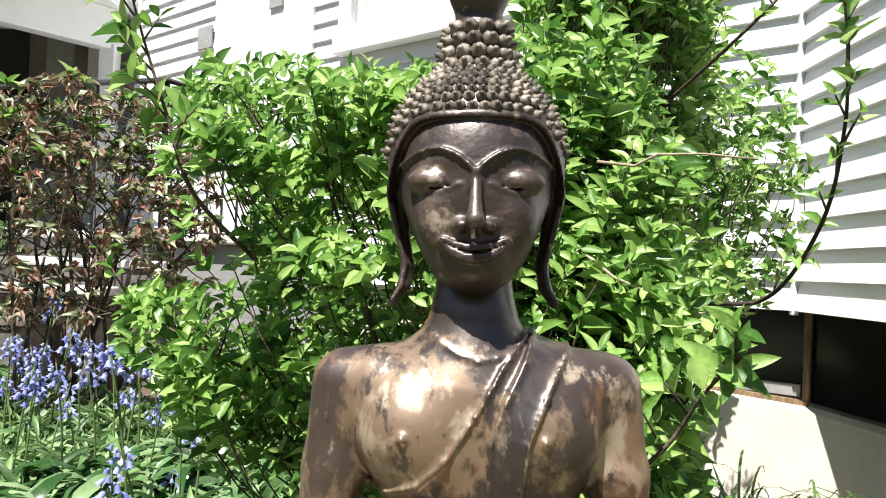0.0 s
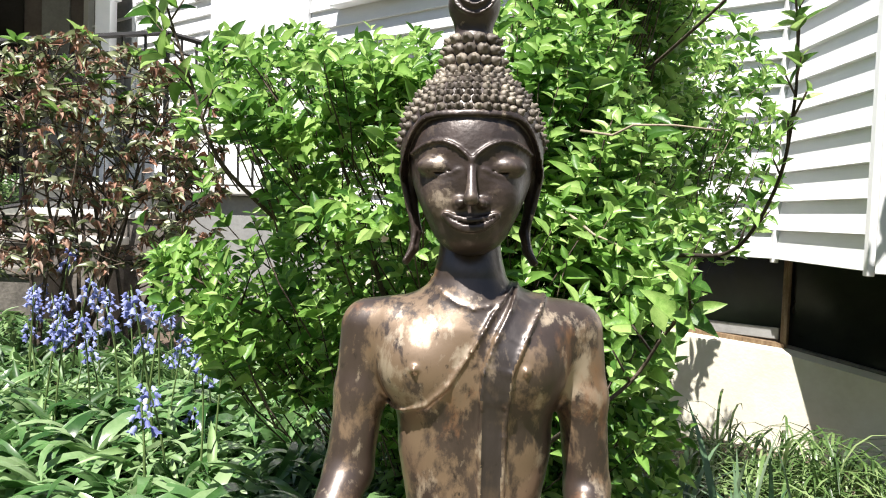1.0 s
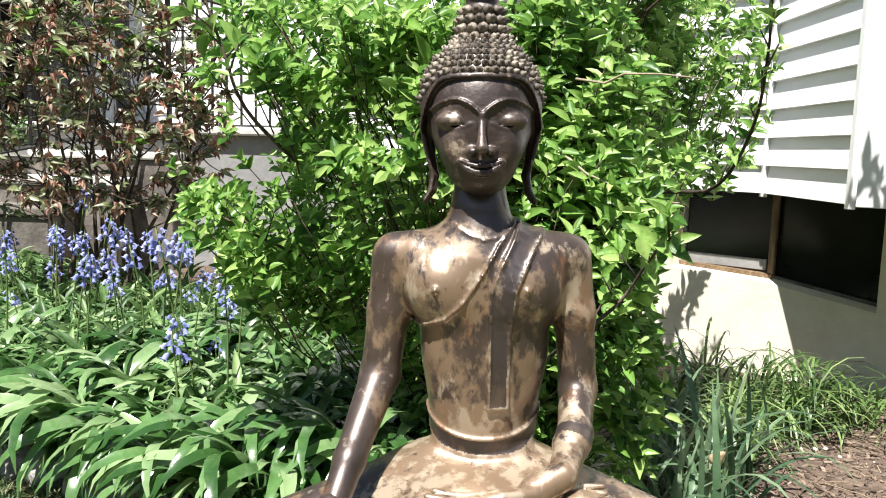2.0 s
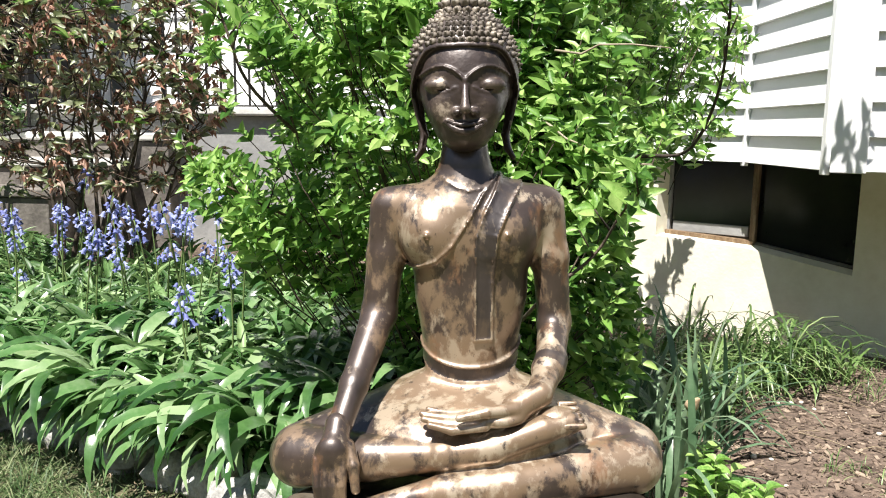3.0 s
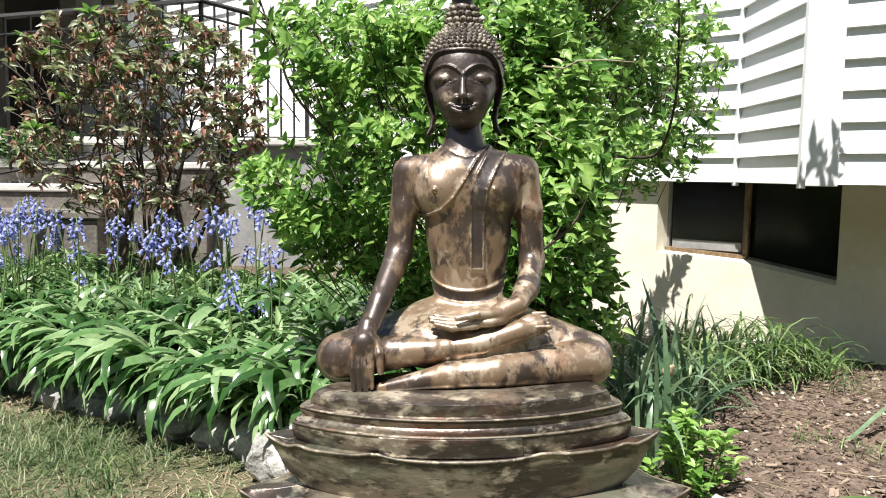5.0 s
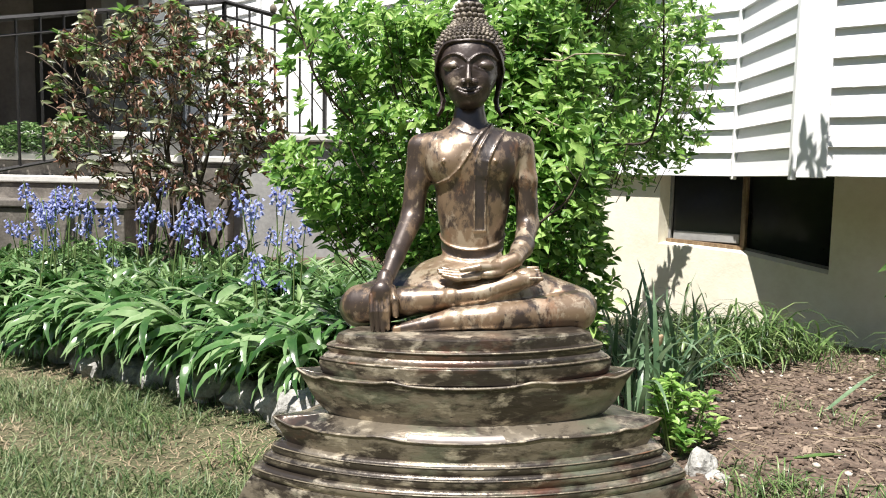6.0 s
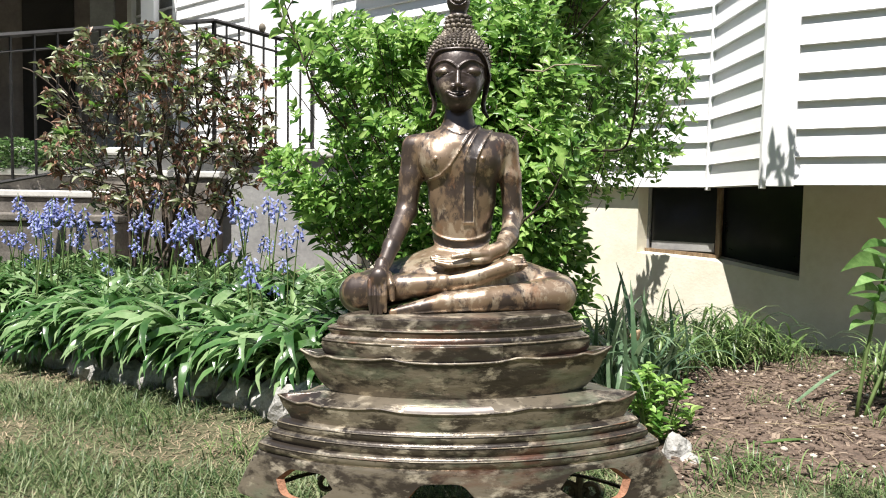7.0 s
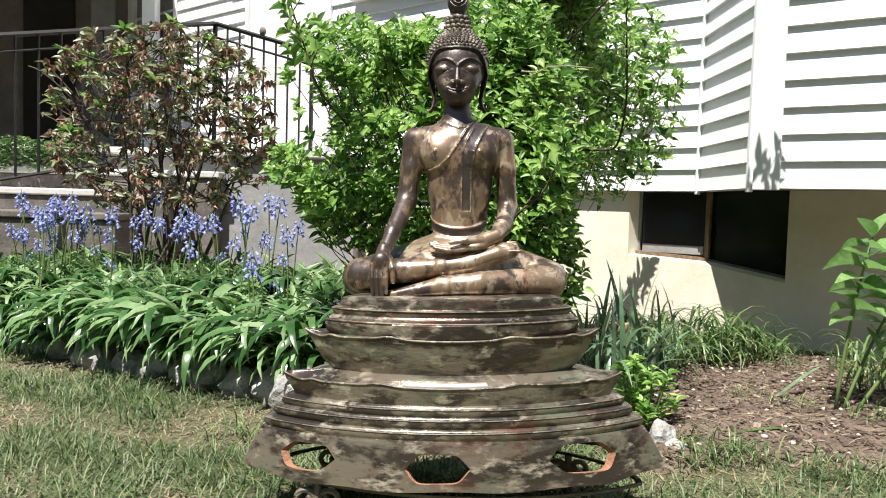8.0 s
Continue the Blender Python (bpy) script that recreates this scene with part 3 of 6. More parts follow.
faces = [(j * nx + i, j * nx + i + 1, (j + 1) * nx + i + 1, (j + 1) * nx + i) for j in range(len(ys) - 1) for i in range(nx - 1)]
tagged(mesh_object("ground", verts, faces, LAWN, smooth=True), "lawn ground with dry thatch", "ground", kind="structure")


def edge_y(x):
    """The front edge of the raised flower bed, along the rock edging."""
    x /= 1.036
    return 1.33 if x > -0.42 else 1.33 + (-0.42 - x) * 0.64


def bed_height(x, y):
    d = y - edge_y(x) - 0.05
    h = -0.06 + 0.19 * min(1, max(0, (d + 0.05) / 0.10)) + 0.06 * min(1, max(0, d / 1.2))
    fade = min(1, max(0, (0.35 - x) / 0.5))
    return fall(x) + h * fade - 0.08 * (1 - fade) + 0.015 * noise.noise(Vector((x * 5, y * 5, 3)))


verts, faces = sheet(-4.2, 0.4, 1.15, 4.7, 70, 70, bed_height)
tagged(mesh_object("flower_bed", verts, faces, SOIL, smooth=True), "raised brown soil of the flower bed", "flower bed", kind="structure")


def mulch_height(x, y):
    e = 0.52 + 0.06 * math.sin(y * 7)
    d = min(x - e, y - 0.80 - 0.05 * math.sin(x * 9))
    return ground_height(x, y) + min(0.014, 0.15 * d) + 0.009 * noise.noise(Vector((x * 9, y * 9, 1))) + 0.007 * noise.noise(Vector((x * 24, y * 24, 2)))


verts, faces = sheet(0.45, 3.4, 0.74, 3.3, 60, 60, mulch_height)
tagged(mesh_object("mulch_bed", verts, faces, MULCH_SOIL, smooth=True), "bare brown mulch bed by the house", "mulch", kind="structure")

# plain made-up tree belt behind the viewer, blocking sky light, open to the house
verts, faces = [], []
for i in range(49):
    a = radians(165 + 215 * i / 48)
    for r, z in ((13.0, -0.6), (12.6, 2.5), (13.2, 5.6 + 0.8 * math.sin(i * 1.7)), (15.0, 5.2)):
        verts.append((r * math.cos(a), r * math.sin(a), z))
faces = [(i * 4 + k, i * 4 + k + 1, i * 4 + k + 5, i * 4 + k + 4) for i in range(48) for k in range(3)]
tagged(mesh_object("backdrop", verts, faces, SKY_BLOCK, smooth=True), "tall unseen green belt added to block sky light", "trees", kind="structure")

# ---- the statue ----


def surface_nets(F, lo, step):
    """Quads round the zero level of a field on a grid."""
    ins = F < 0
    n = np.array(F.shape)
    s = np.zeros(tuple(n - 1), dtype=np.int8)
    for a in (0, 1):
        for b in (0, 1):
            for c in (0, 1):
                s += ins[a:n[0] - 1 + a, b:n[1] - 1 + b, c:n[2] - 1 + c]
    I, J, K = np.nonzero((s > 0) & (s < 8))
    ids = -np.ones(tuple(n - 1), dtype=np.int64)
    ids[I, J, K] = np.arange(len(I))
    pos, cnt = np.zeros((len(I), 3)), np.zeros(len(I))
    corners = [(a, b, c) for a in (0, 1) for b in (0, 1) for c in (0, 1)]
    for p in corners:
        for axis in range(3):
            if p[axis]:
                continue
            q = list(p)
            q[axis] = 1
            fa, fb = F[I + p[0], J + p[1], K + p[2]], F[I + q[0], J + q[1], K + q[2]]
            cut = (fa < 0) != (fb < 0)
            t = np.where(cut, fa / np.where(cut, fa - fb, 1), 0)
            at = np.tile(np.array(p, dtype=float), (len(I), 1))
            at[:, axis] += t
            pos += at * cut[:, None]
            cnt += cut
    verts = (pos / cnt[:, None] + np.stack([I, J, K], 1)) * step + np.array(lo)
    quads = []
    for axis in range(3):
        u, v = (axis + 1) % 3, (axis + 2) % 3
        A = np.moveaxis(ins, (axis, u, v), (0, 1, 2))
        D = np.moveaxis(ids, (axis, u, v), (0, 1, 2))
        a0, a1 = A[:-1, 1:-1, 1:-1], A[1:, 1:-1, 1:-1]
        i, j, k = np.nonzero(a0 != a1)
        flip = a0[i, j, k]
        q = np.stack([D[i, j, k], D[i, j + 1, k], D[i, j + 1, k + 1], D[i, j, k + 1]], 1)
        q[~flip] = q[~flip][:, ::-1]
        quads.append(q)
    return verts, np.concatenate(quads)


def smoothed(piece, rounds=2):
    """Evens out the grid's steps: each corner moves half-way to the middle of its neighbours."""
    v, q = piece
    a = np.concatenate([q[:, k] for k in range(4)])
    c = np.concatenate([q[:, (k + 1) % 4] for k in range(4)])
    n = np.bincount(a, minlength=len(v)) + np.bincount(c, minlength=len(v))
    for _ in range(rounds):
        total = np.stack([np.bincount(a, v[c, k], len(v)) + np.bincount(c, v[a, k], len(v)) for k in range(3)], 1)
        v = 0.5 * v + 0.5 * total / np.maximum(n, 1)[:, None]
    return v, q


class Field:
    """A sculpted form: soft unions and cuts of simple solids on a grid."""

    def __init__(self, lo, hi, step):
        self.lo, self.step = lo, step
        ax = [np.arange(a, b, step, dtype=np.float32) for a, b in zip(lo, hi)]
        self.X, self.Y, self.Z = np.meshgrid(*ax, indexing="ij")
        self.F = np.full(self.X.shape, 1.0, dtype=np.float32)

    def add(self, d, k=0.0):
        if k:
            h = np.clip(0.5 + 0.5 * (self.F - d) / k, 0, 1)
            self.F = self.F * (1 - h) + d * h - k * h * (1 - h)
        else:
            self.F = np.minimum(self.F, d)

    def cut(self, d, k=0.004):
        h = np.clip(0.5 - 0.5 * (self.F + d) / k, 0, 1)
        self.F = self.F * (1 - h) - d * h + k * h * (1 - h)

    def ball(self, c, r):
        x, y, z = self.X - c[0], self.Y - c[1], self.Z - c[2]
        k0 = np.sqrt((x / r[0]) ** 2 + (y / r[1]) ** 2 + (z / r[2]) ** 2) + 1e-6
        k1 = np.sqrt((x / r[0] ** 2) ** 2 + (y / r[1] ** 2) ** 2 + (z / r[2] ** 2) ** 2) + 1e-6
        return k0 * (k0 - 1) / k1

    def limb(self, a, b, ra, rb):
        a, b = np.array(a), np.array(b)
        w = b - a
        x, y, z = self.X - a[0], self.Y - a[1], self.Z - a[2]
        h = np.clip((x * w[0] + y * w[1] + z * w[2]) / w.dot(w), 0, 1)
        return np.sqrt((x - w[0] * h) ** 2 + (y - w[1] * h) ** 2 + (z - w[2] * h) ** 2) - (ra + (rb - ra) * h)

    def chain(self, pts, radii, k):
        for i in range(len(pts) - 1):
            self.add(self.limb(pts[i], pts[i + 1], radii[i], radii[i + 1]), k)


def sculpt_body():
    f = Field((-0.280, -0.205, 0.432), (0.270, 0.095, 0.905), 0.0019)
    # torso first: the robe's lines are laid on it alone
    f.add(f.ball((0.006, 0.0, 0.612), (0.0585, 0.046, 0.075)))
    f.add(f.ball((0.007, -0.002, 0.70), (0.0735, 0.051, 0.10)), 0.03)
    f.add(f.ball((0.005, 0.0, 0.772), (0.088, 0.050, 0.060)), 0.03)
    f.add(f.ball((-0.042, -0.022, 0.770), (0.038, 0.033, 0.034)), 0.03)
    f.add(f.ball((0.048, -0.022, 0.770), (0.038, 0.033, 0.034)), 0.03)
    f.add(f.limb((-0.074, 0.002, 0.803), (0.082, 0.002, 0.803), 0.0265, 0.0265), 0.03)
    f.add(f.limb((0, 0.0, 0.805), (0, 0.0, 0.850), 0.044, 0.032), 0.028)
    f.add(f.limb((0, 0.009, 0.83), (0, 0.010, 0.905), 0.0305, 0.0290), 0.010)
    torso = f.F.copy()
    for x in (-0.048, 0.051):
        f.add(f.ball((x, -0.057, 0.771), (0.0042, 0.0058, 0.0042)), 0.003)

    def cloth(pts, half, thick, soft=0.0022):
        """A strip of cloth, half wide and thick, laid on the torso's front."""
        for (x0, z0), (x1, z1) in zip(pts, pts[1:]):
            wx, wz = x1 - x0, z1 - z0
            ln = math.hypot(wx, wz)
            h = ((f.X - x0) * wx + (f.Z - z0) * wz) / ln
            s = ((f.X - x0) * wz - (f.Z - z0) * wx) / ln
            d = np.maximum(np.abs(s) - half, np.maximum(-h - 0.001, h - ln - 0.001))
            f.add(np.maximum(np.maximum(d, torso - thick), f.Y - 0.012), soft)

    cloth([(0.066, 0.862), (0.053, 0.828), (0.038, 0.800), (0.0260, 0.772), (0.0225, 0.742)], 0.0130, 0.0026)
    cloth([(0.0225, 0.746), (0.0212, 0.637)], 0.0104, 0.0026)
    cloth([(0.050, 0.858), (0.038, 0.824), (0.024, 0.798), (0.0130, 0.770), (0.0115, 0.711), (0.0105, 0.637)], 0.0014, 0.0044)
    cloth([(0.082, 0.858), (0.067, 0.826), (0.052, 0.800), (0.0385, 0.770), (0.0335, 0.711), (0.0320, 0.637)], 0.0014, 0.0044)
    cloth([(0.0105, 0.6385), (0.0320, 0.6385)], 0.0015, 0.0044)
    # the hem across the chest: a curve from the shoulder to below the arm
    hem = [(0.044, 0.848), (0.022, 0.820), (0.003, 0.788), (-0.018, 0.756), (-0.039, 0.737), (-0.060, 0.729), (-0.080, 0.727)]
    cloth(hem, 0.0014, 0.0028)
    # neck folds and the belt round the waist
    cloth([(-0.036, 0.848), (-0.024, 0.836), (-0.010, 0.828), (0.004, 0.8245), (0.018, 0.826), (0.030, 0.832)], 0.0010, 0.0012, 0.0014)
    sag = 0.55 * np.maximum(0, -f.Y)
    for z0, tk, hw in ((0.6285, 0.0038, 0.0013), (0.6170, 0.0022, 0.0110), (0.6055, 0.0042, 0.0015)):
        f.add(np.maximum(np.abs(f.Z - z0 + sag) - hw, torso - tk), 0.0020)
    # seat, lap and thighs
    f.add(f.ball((0.0, 0.005, 0.526), (0.120, 0.080, 0.056)), 0.010)
    f.add(f.limb((-0.050, -0.012, 0.531), (-0.210, -0.058, 0.490), 0.053, 0.041), 0.02)
    f.add(f.limb((0.050, -0.012, 0.533), (0.205, -0.058, 0.492), 0.053, 0.041), 0.02)
    f.add(f.ball((0.0, -0.058, 0.520), (0.150, 0.085, 0.050)), 0.02)
    # upper arms and forearms
    f.chain([(-0.096, 0.005, 0.800), (-0.1035, 0.003, 0.737), (-0.113, -0.006, 0.662)], [0.0270, 0.0240, 0.0228], 0.010)
    f.chain([(-0.113, -0.006, 0.662), (-0.137, -0.088, 0.592), (-0.148, -0.124, 0.558)], [0.0228, 0.0168, 0.0150], 0.008)
    f.chain([(0.101, 0.005, 0.800), (0.110, 0.004, 0.735), (0.116, 0.002, 0.648)], [0.0270, 0.0230, 0.0215], 0.010)
    f.chain([(0.116, 0.002, 0.648), (0.104, -0.062, 0.606), (0.086, -0.108, 0.588)], [0.0215, 0.0178, 0.0158], 0.008)
    # cuff round the lap hand's wrist
    f.add(f.limb((0.107, -0.052, 0.613), (0.100, -0.068, 0.604), 0.0205, 0.0203), 0.002)
    # lower legs, the upper one ending in an upturned foot
    f.chain([(0.203, -0.080, 0.489), (0.05, -0.138, 0.487), (-0.03, -0.146, 0.481), (-0.130, -0.152, 0.464)], [0.0385, 0.0255, 0.0205, 0.0085], 0.003)
    f.chain([(-0.205, -0.078, 0.498), (-0.115, -0.116, 0.511), (-0.03, -0.130, 0.521), (0.03, -0.134, 0.530)], [0.0385, 0.0270, 0.0180, 0.0165], 0.003)
    f.chain([(0.03, -0.134, 0.531), (0.09, -0.124, 0.550), (0.122, -0.118, 0.556)], [0.0165, 0.0165, 0.0140], 0.004)
    # trouser hems across the shins
    f.add(f.limb((-0.018, -0.1455, 0.4828), (-0.022, -0.146, 0.4824), 0.0226, 0.0224), 0.002)
    f.add(f.limb((-0.026, -0.131, 0.5220), (-0.030, -0.1305, 0.5215), 0.0198, 0.0200), 0.002)
    return surface_nets(f.F, f.lo, f.step)


def sculpt_fingers():
    """Fingers and toes, on finer grids."""
    out = []
    f = Field((-0.200, -0.190, 0.460), (-0.095, -0.110, 0.595), 0.0014)
    f.add(f.limb((-0.145, -0.130, 0.576), (-0.147, -0.146, 0.556), 0.0150, 0.0165))
    f.add(f.ball((-0.150, -0.156, 0.544), (0.020, 0.012, 0.024)), 0.010)
    for x0, x1, z1, r in ((-0.1660, -0.1640, 0.484, 0.0056), (-0.1562, -0.1545, 0.474, 0.0058), (-0.1462, -0.1450, 0.472, 0.0058), (-0.1365, -0.1360, 0.486, 0.0054)):
        f.chain([(x0, -0.159, 0.545), (x0 * 0.5 + x1 * 0.5, -0.168, 0.517), (x1, -0.166, z1)], [r * 1.05, r * 0.95, r * 0.72], 0.0004)
    f.chain([(-0.132, -0.146, 0.556), (-0.124, -0.158, 0.537), (-0.122, -0.163, 0.510)], [0.0085, 0.0070, 0.0054], 0.002)
    v, q = surface_nets(f.F, f.lo, f.step)
    out.append((v + np.array((-0.006, 0.002, -0.018)), q))
    f = Field((-0.065, -0.175, 0.545), (0.125, -0.085, 0.622), 0.0014)
    f.add(f.limb((0.092, -0.112, 0.598), (0.062, -0.124, 0.586), 0.0160, 0.0165))
    f.add(f.ball((0.040, -0.131, 0.576), (0.032, 0.020, 0.0105)), 0.010)
    for dy, dz, x1, r in ((0.010, 0.006, -0.040, 0.0056), (0.002, 0.0035, -0.047, 0.0060), (-0.006, 0.000, -0.045, 0.0060), (-0.014, -0.004, -0.038, 0.0055)):
        f.chain([(0.026, -0.132 + dy * 0.9, 0.575 + dz), (-0.012, -0.134 + dy, 0.571 + dz), (x1, -0.132 + dy, 0.577 + dz)], [r * 1.12, r * 1.0, r * 0.66], 0.002)
    f.chain([(0.060, -0.135, 0.588), (0.028, -0.149, 0.589), (-0.004, -0.154, 0.584)], [0.0085, 0.0066, 0.0048], 0.002)
    v, q = surface_nets(f.F, f.lo, f.step)
    out.append((v + np.array((-0.005, 0.002, -0.010)), q))
    f = Field((0.105, -0.150, 0.530), (0.185, -0.070, 0.600), 0.0014)
    f.add(f.ball((0.132, -0.112, 0.556), (0.026, 0.018, 0.016)))
    for i in range(5):
        y, z = -0.128 + 0.0075 * i, 0.5535 + 0.0042 * i
        f.add(f.limb((0.138, y, z), (0.162 - 0.0016 * i, y - 0.001, z + 0.001), 0.0049 - 0.0003 * i, 0.0041 - 0.0003 * i), 0.001)
    v, q = surface_nets(f.F, f.lo, f.step)
    out.append((v + np.array((-0.026, -0.002, 0.002)), q))
    return out


HEAD_FIELD = {}


def sculpt_head():
    f = Field((-0.085, -0.095, 0.835), (0.085, 0.085, 1.150), 0.0016)
    # skull, tapering face, chin
    f.add(f.ball((0, 0.003, 0.950), (0.0570, 0.0575, 0.062)))
    f.add(f.ball((0, -0.008, 0.913), (0.0440, 0.0445, 0.055)), 0.018)
    f.add(f.ball((0, -0.029, 0.8775), (0.0235, 0.0250, 0.0180)), 0.022)
    f.add(f.limb((0, 0.011, 0.83), (0, 0.011, 0.90), 0.0280, 0.0265), 0.006)
    for s in (-1, 1):
        f.add(f.ball((s * 0.0255, -0.034, 0.908), (0.013, 0.014, 0.018)), 0.015)
    face = f.F.copy()

    def on_face(d2, thick, k=0.0014):
        f.add(np.maximum(np.maximum(d2, face - thick), f.Y + 0.008), k)

    def line(pts, r):
        d = np.full(f.X.shape, 1.0, dtype=np.float32)
        for (x0, z0), (x1, z1) in zip(pts, pts[1:]):
            wx, wz = x1 - x0, z1 - z0
            h = np.clip(((f.X - x0) * wx + (f.Z - z0) * wz) / (wx * wx + wz * wz), 0, 1)
            d = np.minimum(d, np.sqrt((f.X - x0 - wx * h) ** 2 + (f.Z - z0 - wz * h) ** 2) - r)
        return d

    for s in (-1, 1):
        # eye hollow, lid, lower rim, brow
        f.cut(f.ball((s * 0.028, -0.0640, 0.9370), (0.0215, 0.0120, 0.0135)), 0.008)
        f.add(f.ball((s * 0.0285, -0.0385, 0.9355), (0.0180, 0.0140, 0.0105)), 0.0015)
        lid = [(s * x, z) for x, z in ((0.0105, 0.9325), (0.017, 0.9290), (0.026, 0.9268), (0.036, 0.9285), (0.0455, 0.9345))]
        f.add(np.maximum(np.maximum(line(lid, 0.0016), face - 0.0002), f.Y + 0.012), 0.001)
        f.cut(np.maximum(line([(p[0], p[1] + 0.0022) for p in lid[1:-1]], 0.0004), -face - 0.0030), 0.0008)
        brow = []
        for i in range(12):
            t = i / 11
            brow.append((s * (0.0008 + 0.0515 * t), 0.9405 + 0.0180 * math.sin(math.pi * 0.80 * t ** 0.85) - 0.0035 * t * t))
        on_face(line(brow, 0.0015), 0.0030)
        # nostril wing
        f.add(f.ball((s * 0.0095, -0.0540, 0.9030), (0.0052, 0.0080, 0.0050)), 0.0045)
        # long ear with a flaring lobe
        f.chain([(s * 0.0555, 0.014, 0.954), (s * 0.0585, 0.016, 0.936), (s * 0.0545, 0.015, 0.905), (s * 0.0490, 0.012, 0.876), (s * 0.0515, 0.008, 0.859), (s * 0.0580, 0.004, 0.847)], [0.006, 0.0070, 0.0056, 0.0048, 0.0044, 0.0036], 0.003)
        f.chain([(s * 0.0590, 0.007, 0.953), (s * 0.0625, 0.009, 0.930), (s * 0.0570, 0.008, 0.902), (s * 0.0505, 0.006, 0.876), (s * 0.0530, 0.002, 0.859), (s * 0.0592, -0.001, 0.848)], [0.0028, 0.0032, 0.0028, 0.0024, 0.0022, 0.0020], 0.001)
    # nose: sharp ridge, tip
    f.add(f.limb((0, -0.0525, 0.942), (0, -0.0690, 0.9075), 0.0030, 0.0050), 0.004)
    f.add(f.ball((0, -0.0655, 0.9055), (0.0062, 0.0070, 0.0055)), 0.005)
    # lips: thin upper line, fuller lower lip with a bright rim
    def arc(z0, h, w):
        return [(w * (i / 6 - 1), z0 + h * abs(i / 6 - 1) ** 2.2) for i in range(13)]
    on_face(line(arc(0.8882, 0.0046, 0.0195), 0.0023), 0.0034, 0.0018)
    on_face(line(arc(0.8803, 0.0112, 0.0215), 0.0032), 0.0044, 0.0020)
    f.cut(np.maximum(line(arc(0.8848, 0.0072, 0.0205), 0.0004), -face - 0.0006), 0.0010)
    # hair: cap just proud of the skull, crown, lotus bud
    cap = f.ball((0, 0.004, 0.949), (0.0640, 0.0580, 0.0820))
    edge = f.Z - (0.9835 - 6.4e5 * np.clip(f.X, -0.062, 0.062) ** 6 - 0.55 * np.maximum(0, f.Y + 0.035))
    f.add(np.maximum(cap, -edge), 0.0010)
    band = np.maximum(cap - 0.0022, np.abs(edge + 0.001) - 0.0028)
    f.add(band, 0.0015)
    f.add(np.maximum(np.sqrt(f.X ** 2 + (f.Y - 0.004) ** 2) - 0.0268 + 0.17 * (f.Z - 1.020), np.maximum(1.0 - f.Z, f.Z - 1.060)), 0.004)
    f.add(f.limb((0, 0.003, 1.050), (0, 0.003, 1.075), 0.0165, 0.0175), 0.003)
    f.add(f.ball((0, 0.002, 1.090), (0.0232, 0.0232, 0.026)), 0.004)
    f.add(f.limb((0, 0.002, 1.098), (0, 0.002, 1.134), 0.0190, 0.0075), 0.006)
    HEAD_FIELD.update(F=f.F.copy(), lo=f.lo, step=f.step)
    bud = f.F.copy()
    for r in (0.0075, 0.0135, 0.0200):
        ringd = np.abs(np.sqrt(f.X ** 2 + (np.minimum(0, f.Z - 1.100) * 0.85) ** 2) - r) - 0.0012
        f.add(np.maximum(np.maximum(np.maximum(ringd, bud - 0.0026), f.Y), 1.066 - f.Z), 0.001)
    return surface_nets(f.F, f.lo, f.step)


def curl_template():
    """One small knobbed snail curl, its axis along +z, 1 wide."""
    verts, faces = [], []
    for z, r in ((-0.3, 0.50), (0.12, 0.55), (0.34, 0.44), (0.40, 0.24), (0.66, 0.20), (0.74, 0.08)):
        for k in range(7):
            verts.append((r * math.cos(k * math.tau / 7), r * math.sin(k * math.tau / 7), z))
    for i in range(5):
        for k in range(7):
            faces.append((i * 7 + k, i * 7 + (k + 1) % 7, i * 7 + 7 + (k + 1) % 7, i * 7 + 7 + k))
    faces.append(tuple(35 + k for k in range(7)))
    return verts, faces


def curl_poses():
    """Rows of curls set on the sculpted cap and crown, found by walking in from outside."""
    F, lo, step = HEAD_FIELD["F"], HEAD_FIELD["lo"], HEAD_FIELD["step"]

    def field(x, y, z):
        i, j, k = (int(round((c - l) / step)) for c, l in zip((x, y, z), lo))
        return float(F[i, j, k])

    def radius(a, z):
        r = 0.072
        while r > 0.012 and field(r * math.cos(a), r * math.sin(a) + 0.004, z) > 0:
            r -= 0.0006
        return r

    crown = 1.024
    zs, z = [], 0.9880
    while z < 1.062:
        zs.append(z)
        r0, r1 = radius(-math.pi / 2, z), radius(-math.pi / 2, z + 0.002)
        slope = math.hypot(0.002, r1 - r0) / 0.002
        z += 0.0074 / max(1.0, slope) if z < crown else 0.0098
    out = []
    for z in zs:
        w = max(0.0, 1 - (z - 0.9880) / 0.024)
        size = 0.0078 if z < crown else 0.0106
        rr = radius(-math.pi / 2, z)
        n = max(9, int(math.tau * rr / (size * 1.0)))
        for k in range(n):
            a = math.tau * (k + 0.5) / n + random.uniform(-0.02, 0.02)
            x, y = rr * math.cos(a), rr * math.sin(a)
            zz = z - w * (6.4e5 * min(0.062, abs(x)) ** 6 + 0.55 * max(0.0, y + 0.035))
            r = radius(a, zz)
            p = Vector((r * math.cos(a), r * math.sin(a) + 0.004, zz))
            h = 0.0032
            nrm = Vector((field(p.x + h, p.y, p.z) - field(p.x - h, p.y, p.z), field(p.x, p.y + h, p.z) - field(p.x, p.y - h, p.z), field(p.x, p.y, p.z + h) - field(p.x, p.y, p.z - h))).normalized()
            out.append(Matrix.Translation(p) @ nrm.to_track_quat("Z", "Y").to_matrix().to_4x4() @ Matrix.Rotation(random.uniform(0, 6), 4, "Z") @ Matrix.Scale(size * random.uniform(0.88, 1.12), 4))
    return out


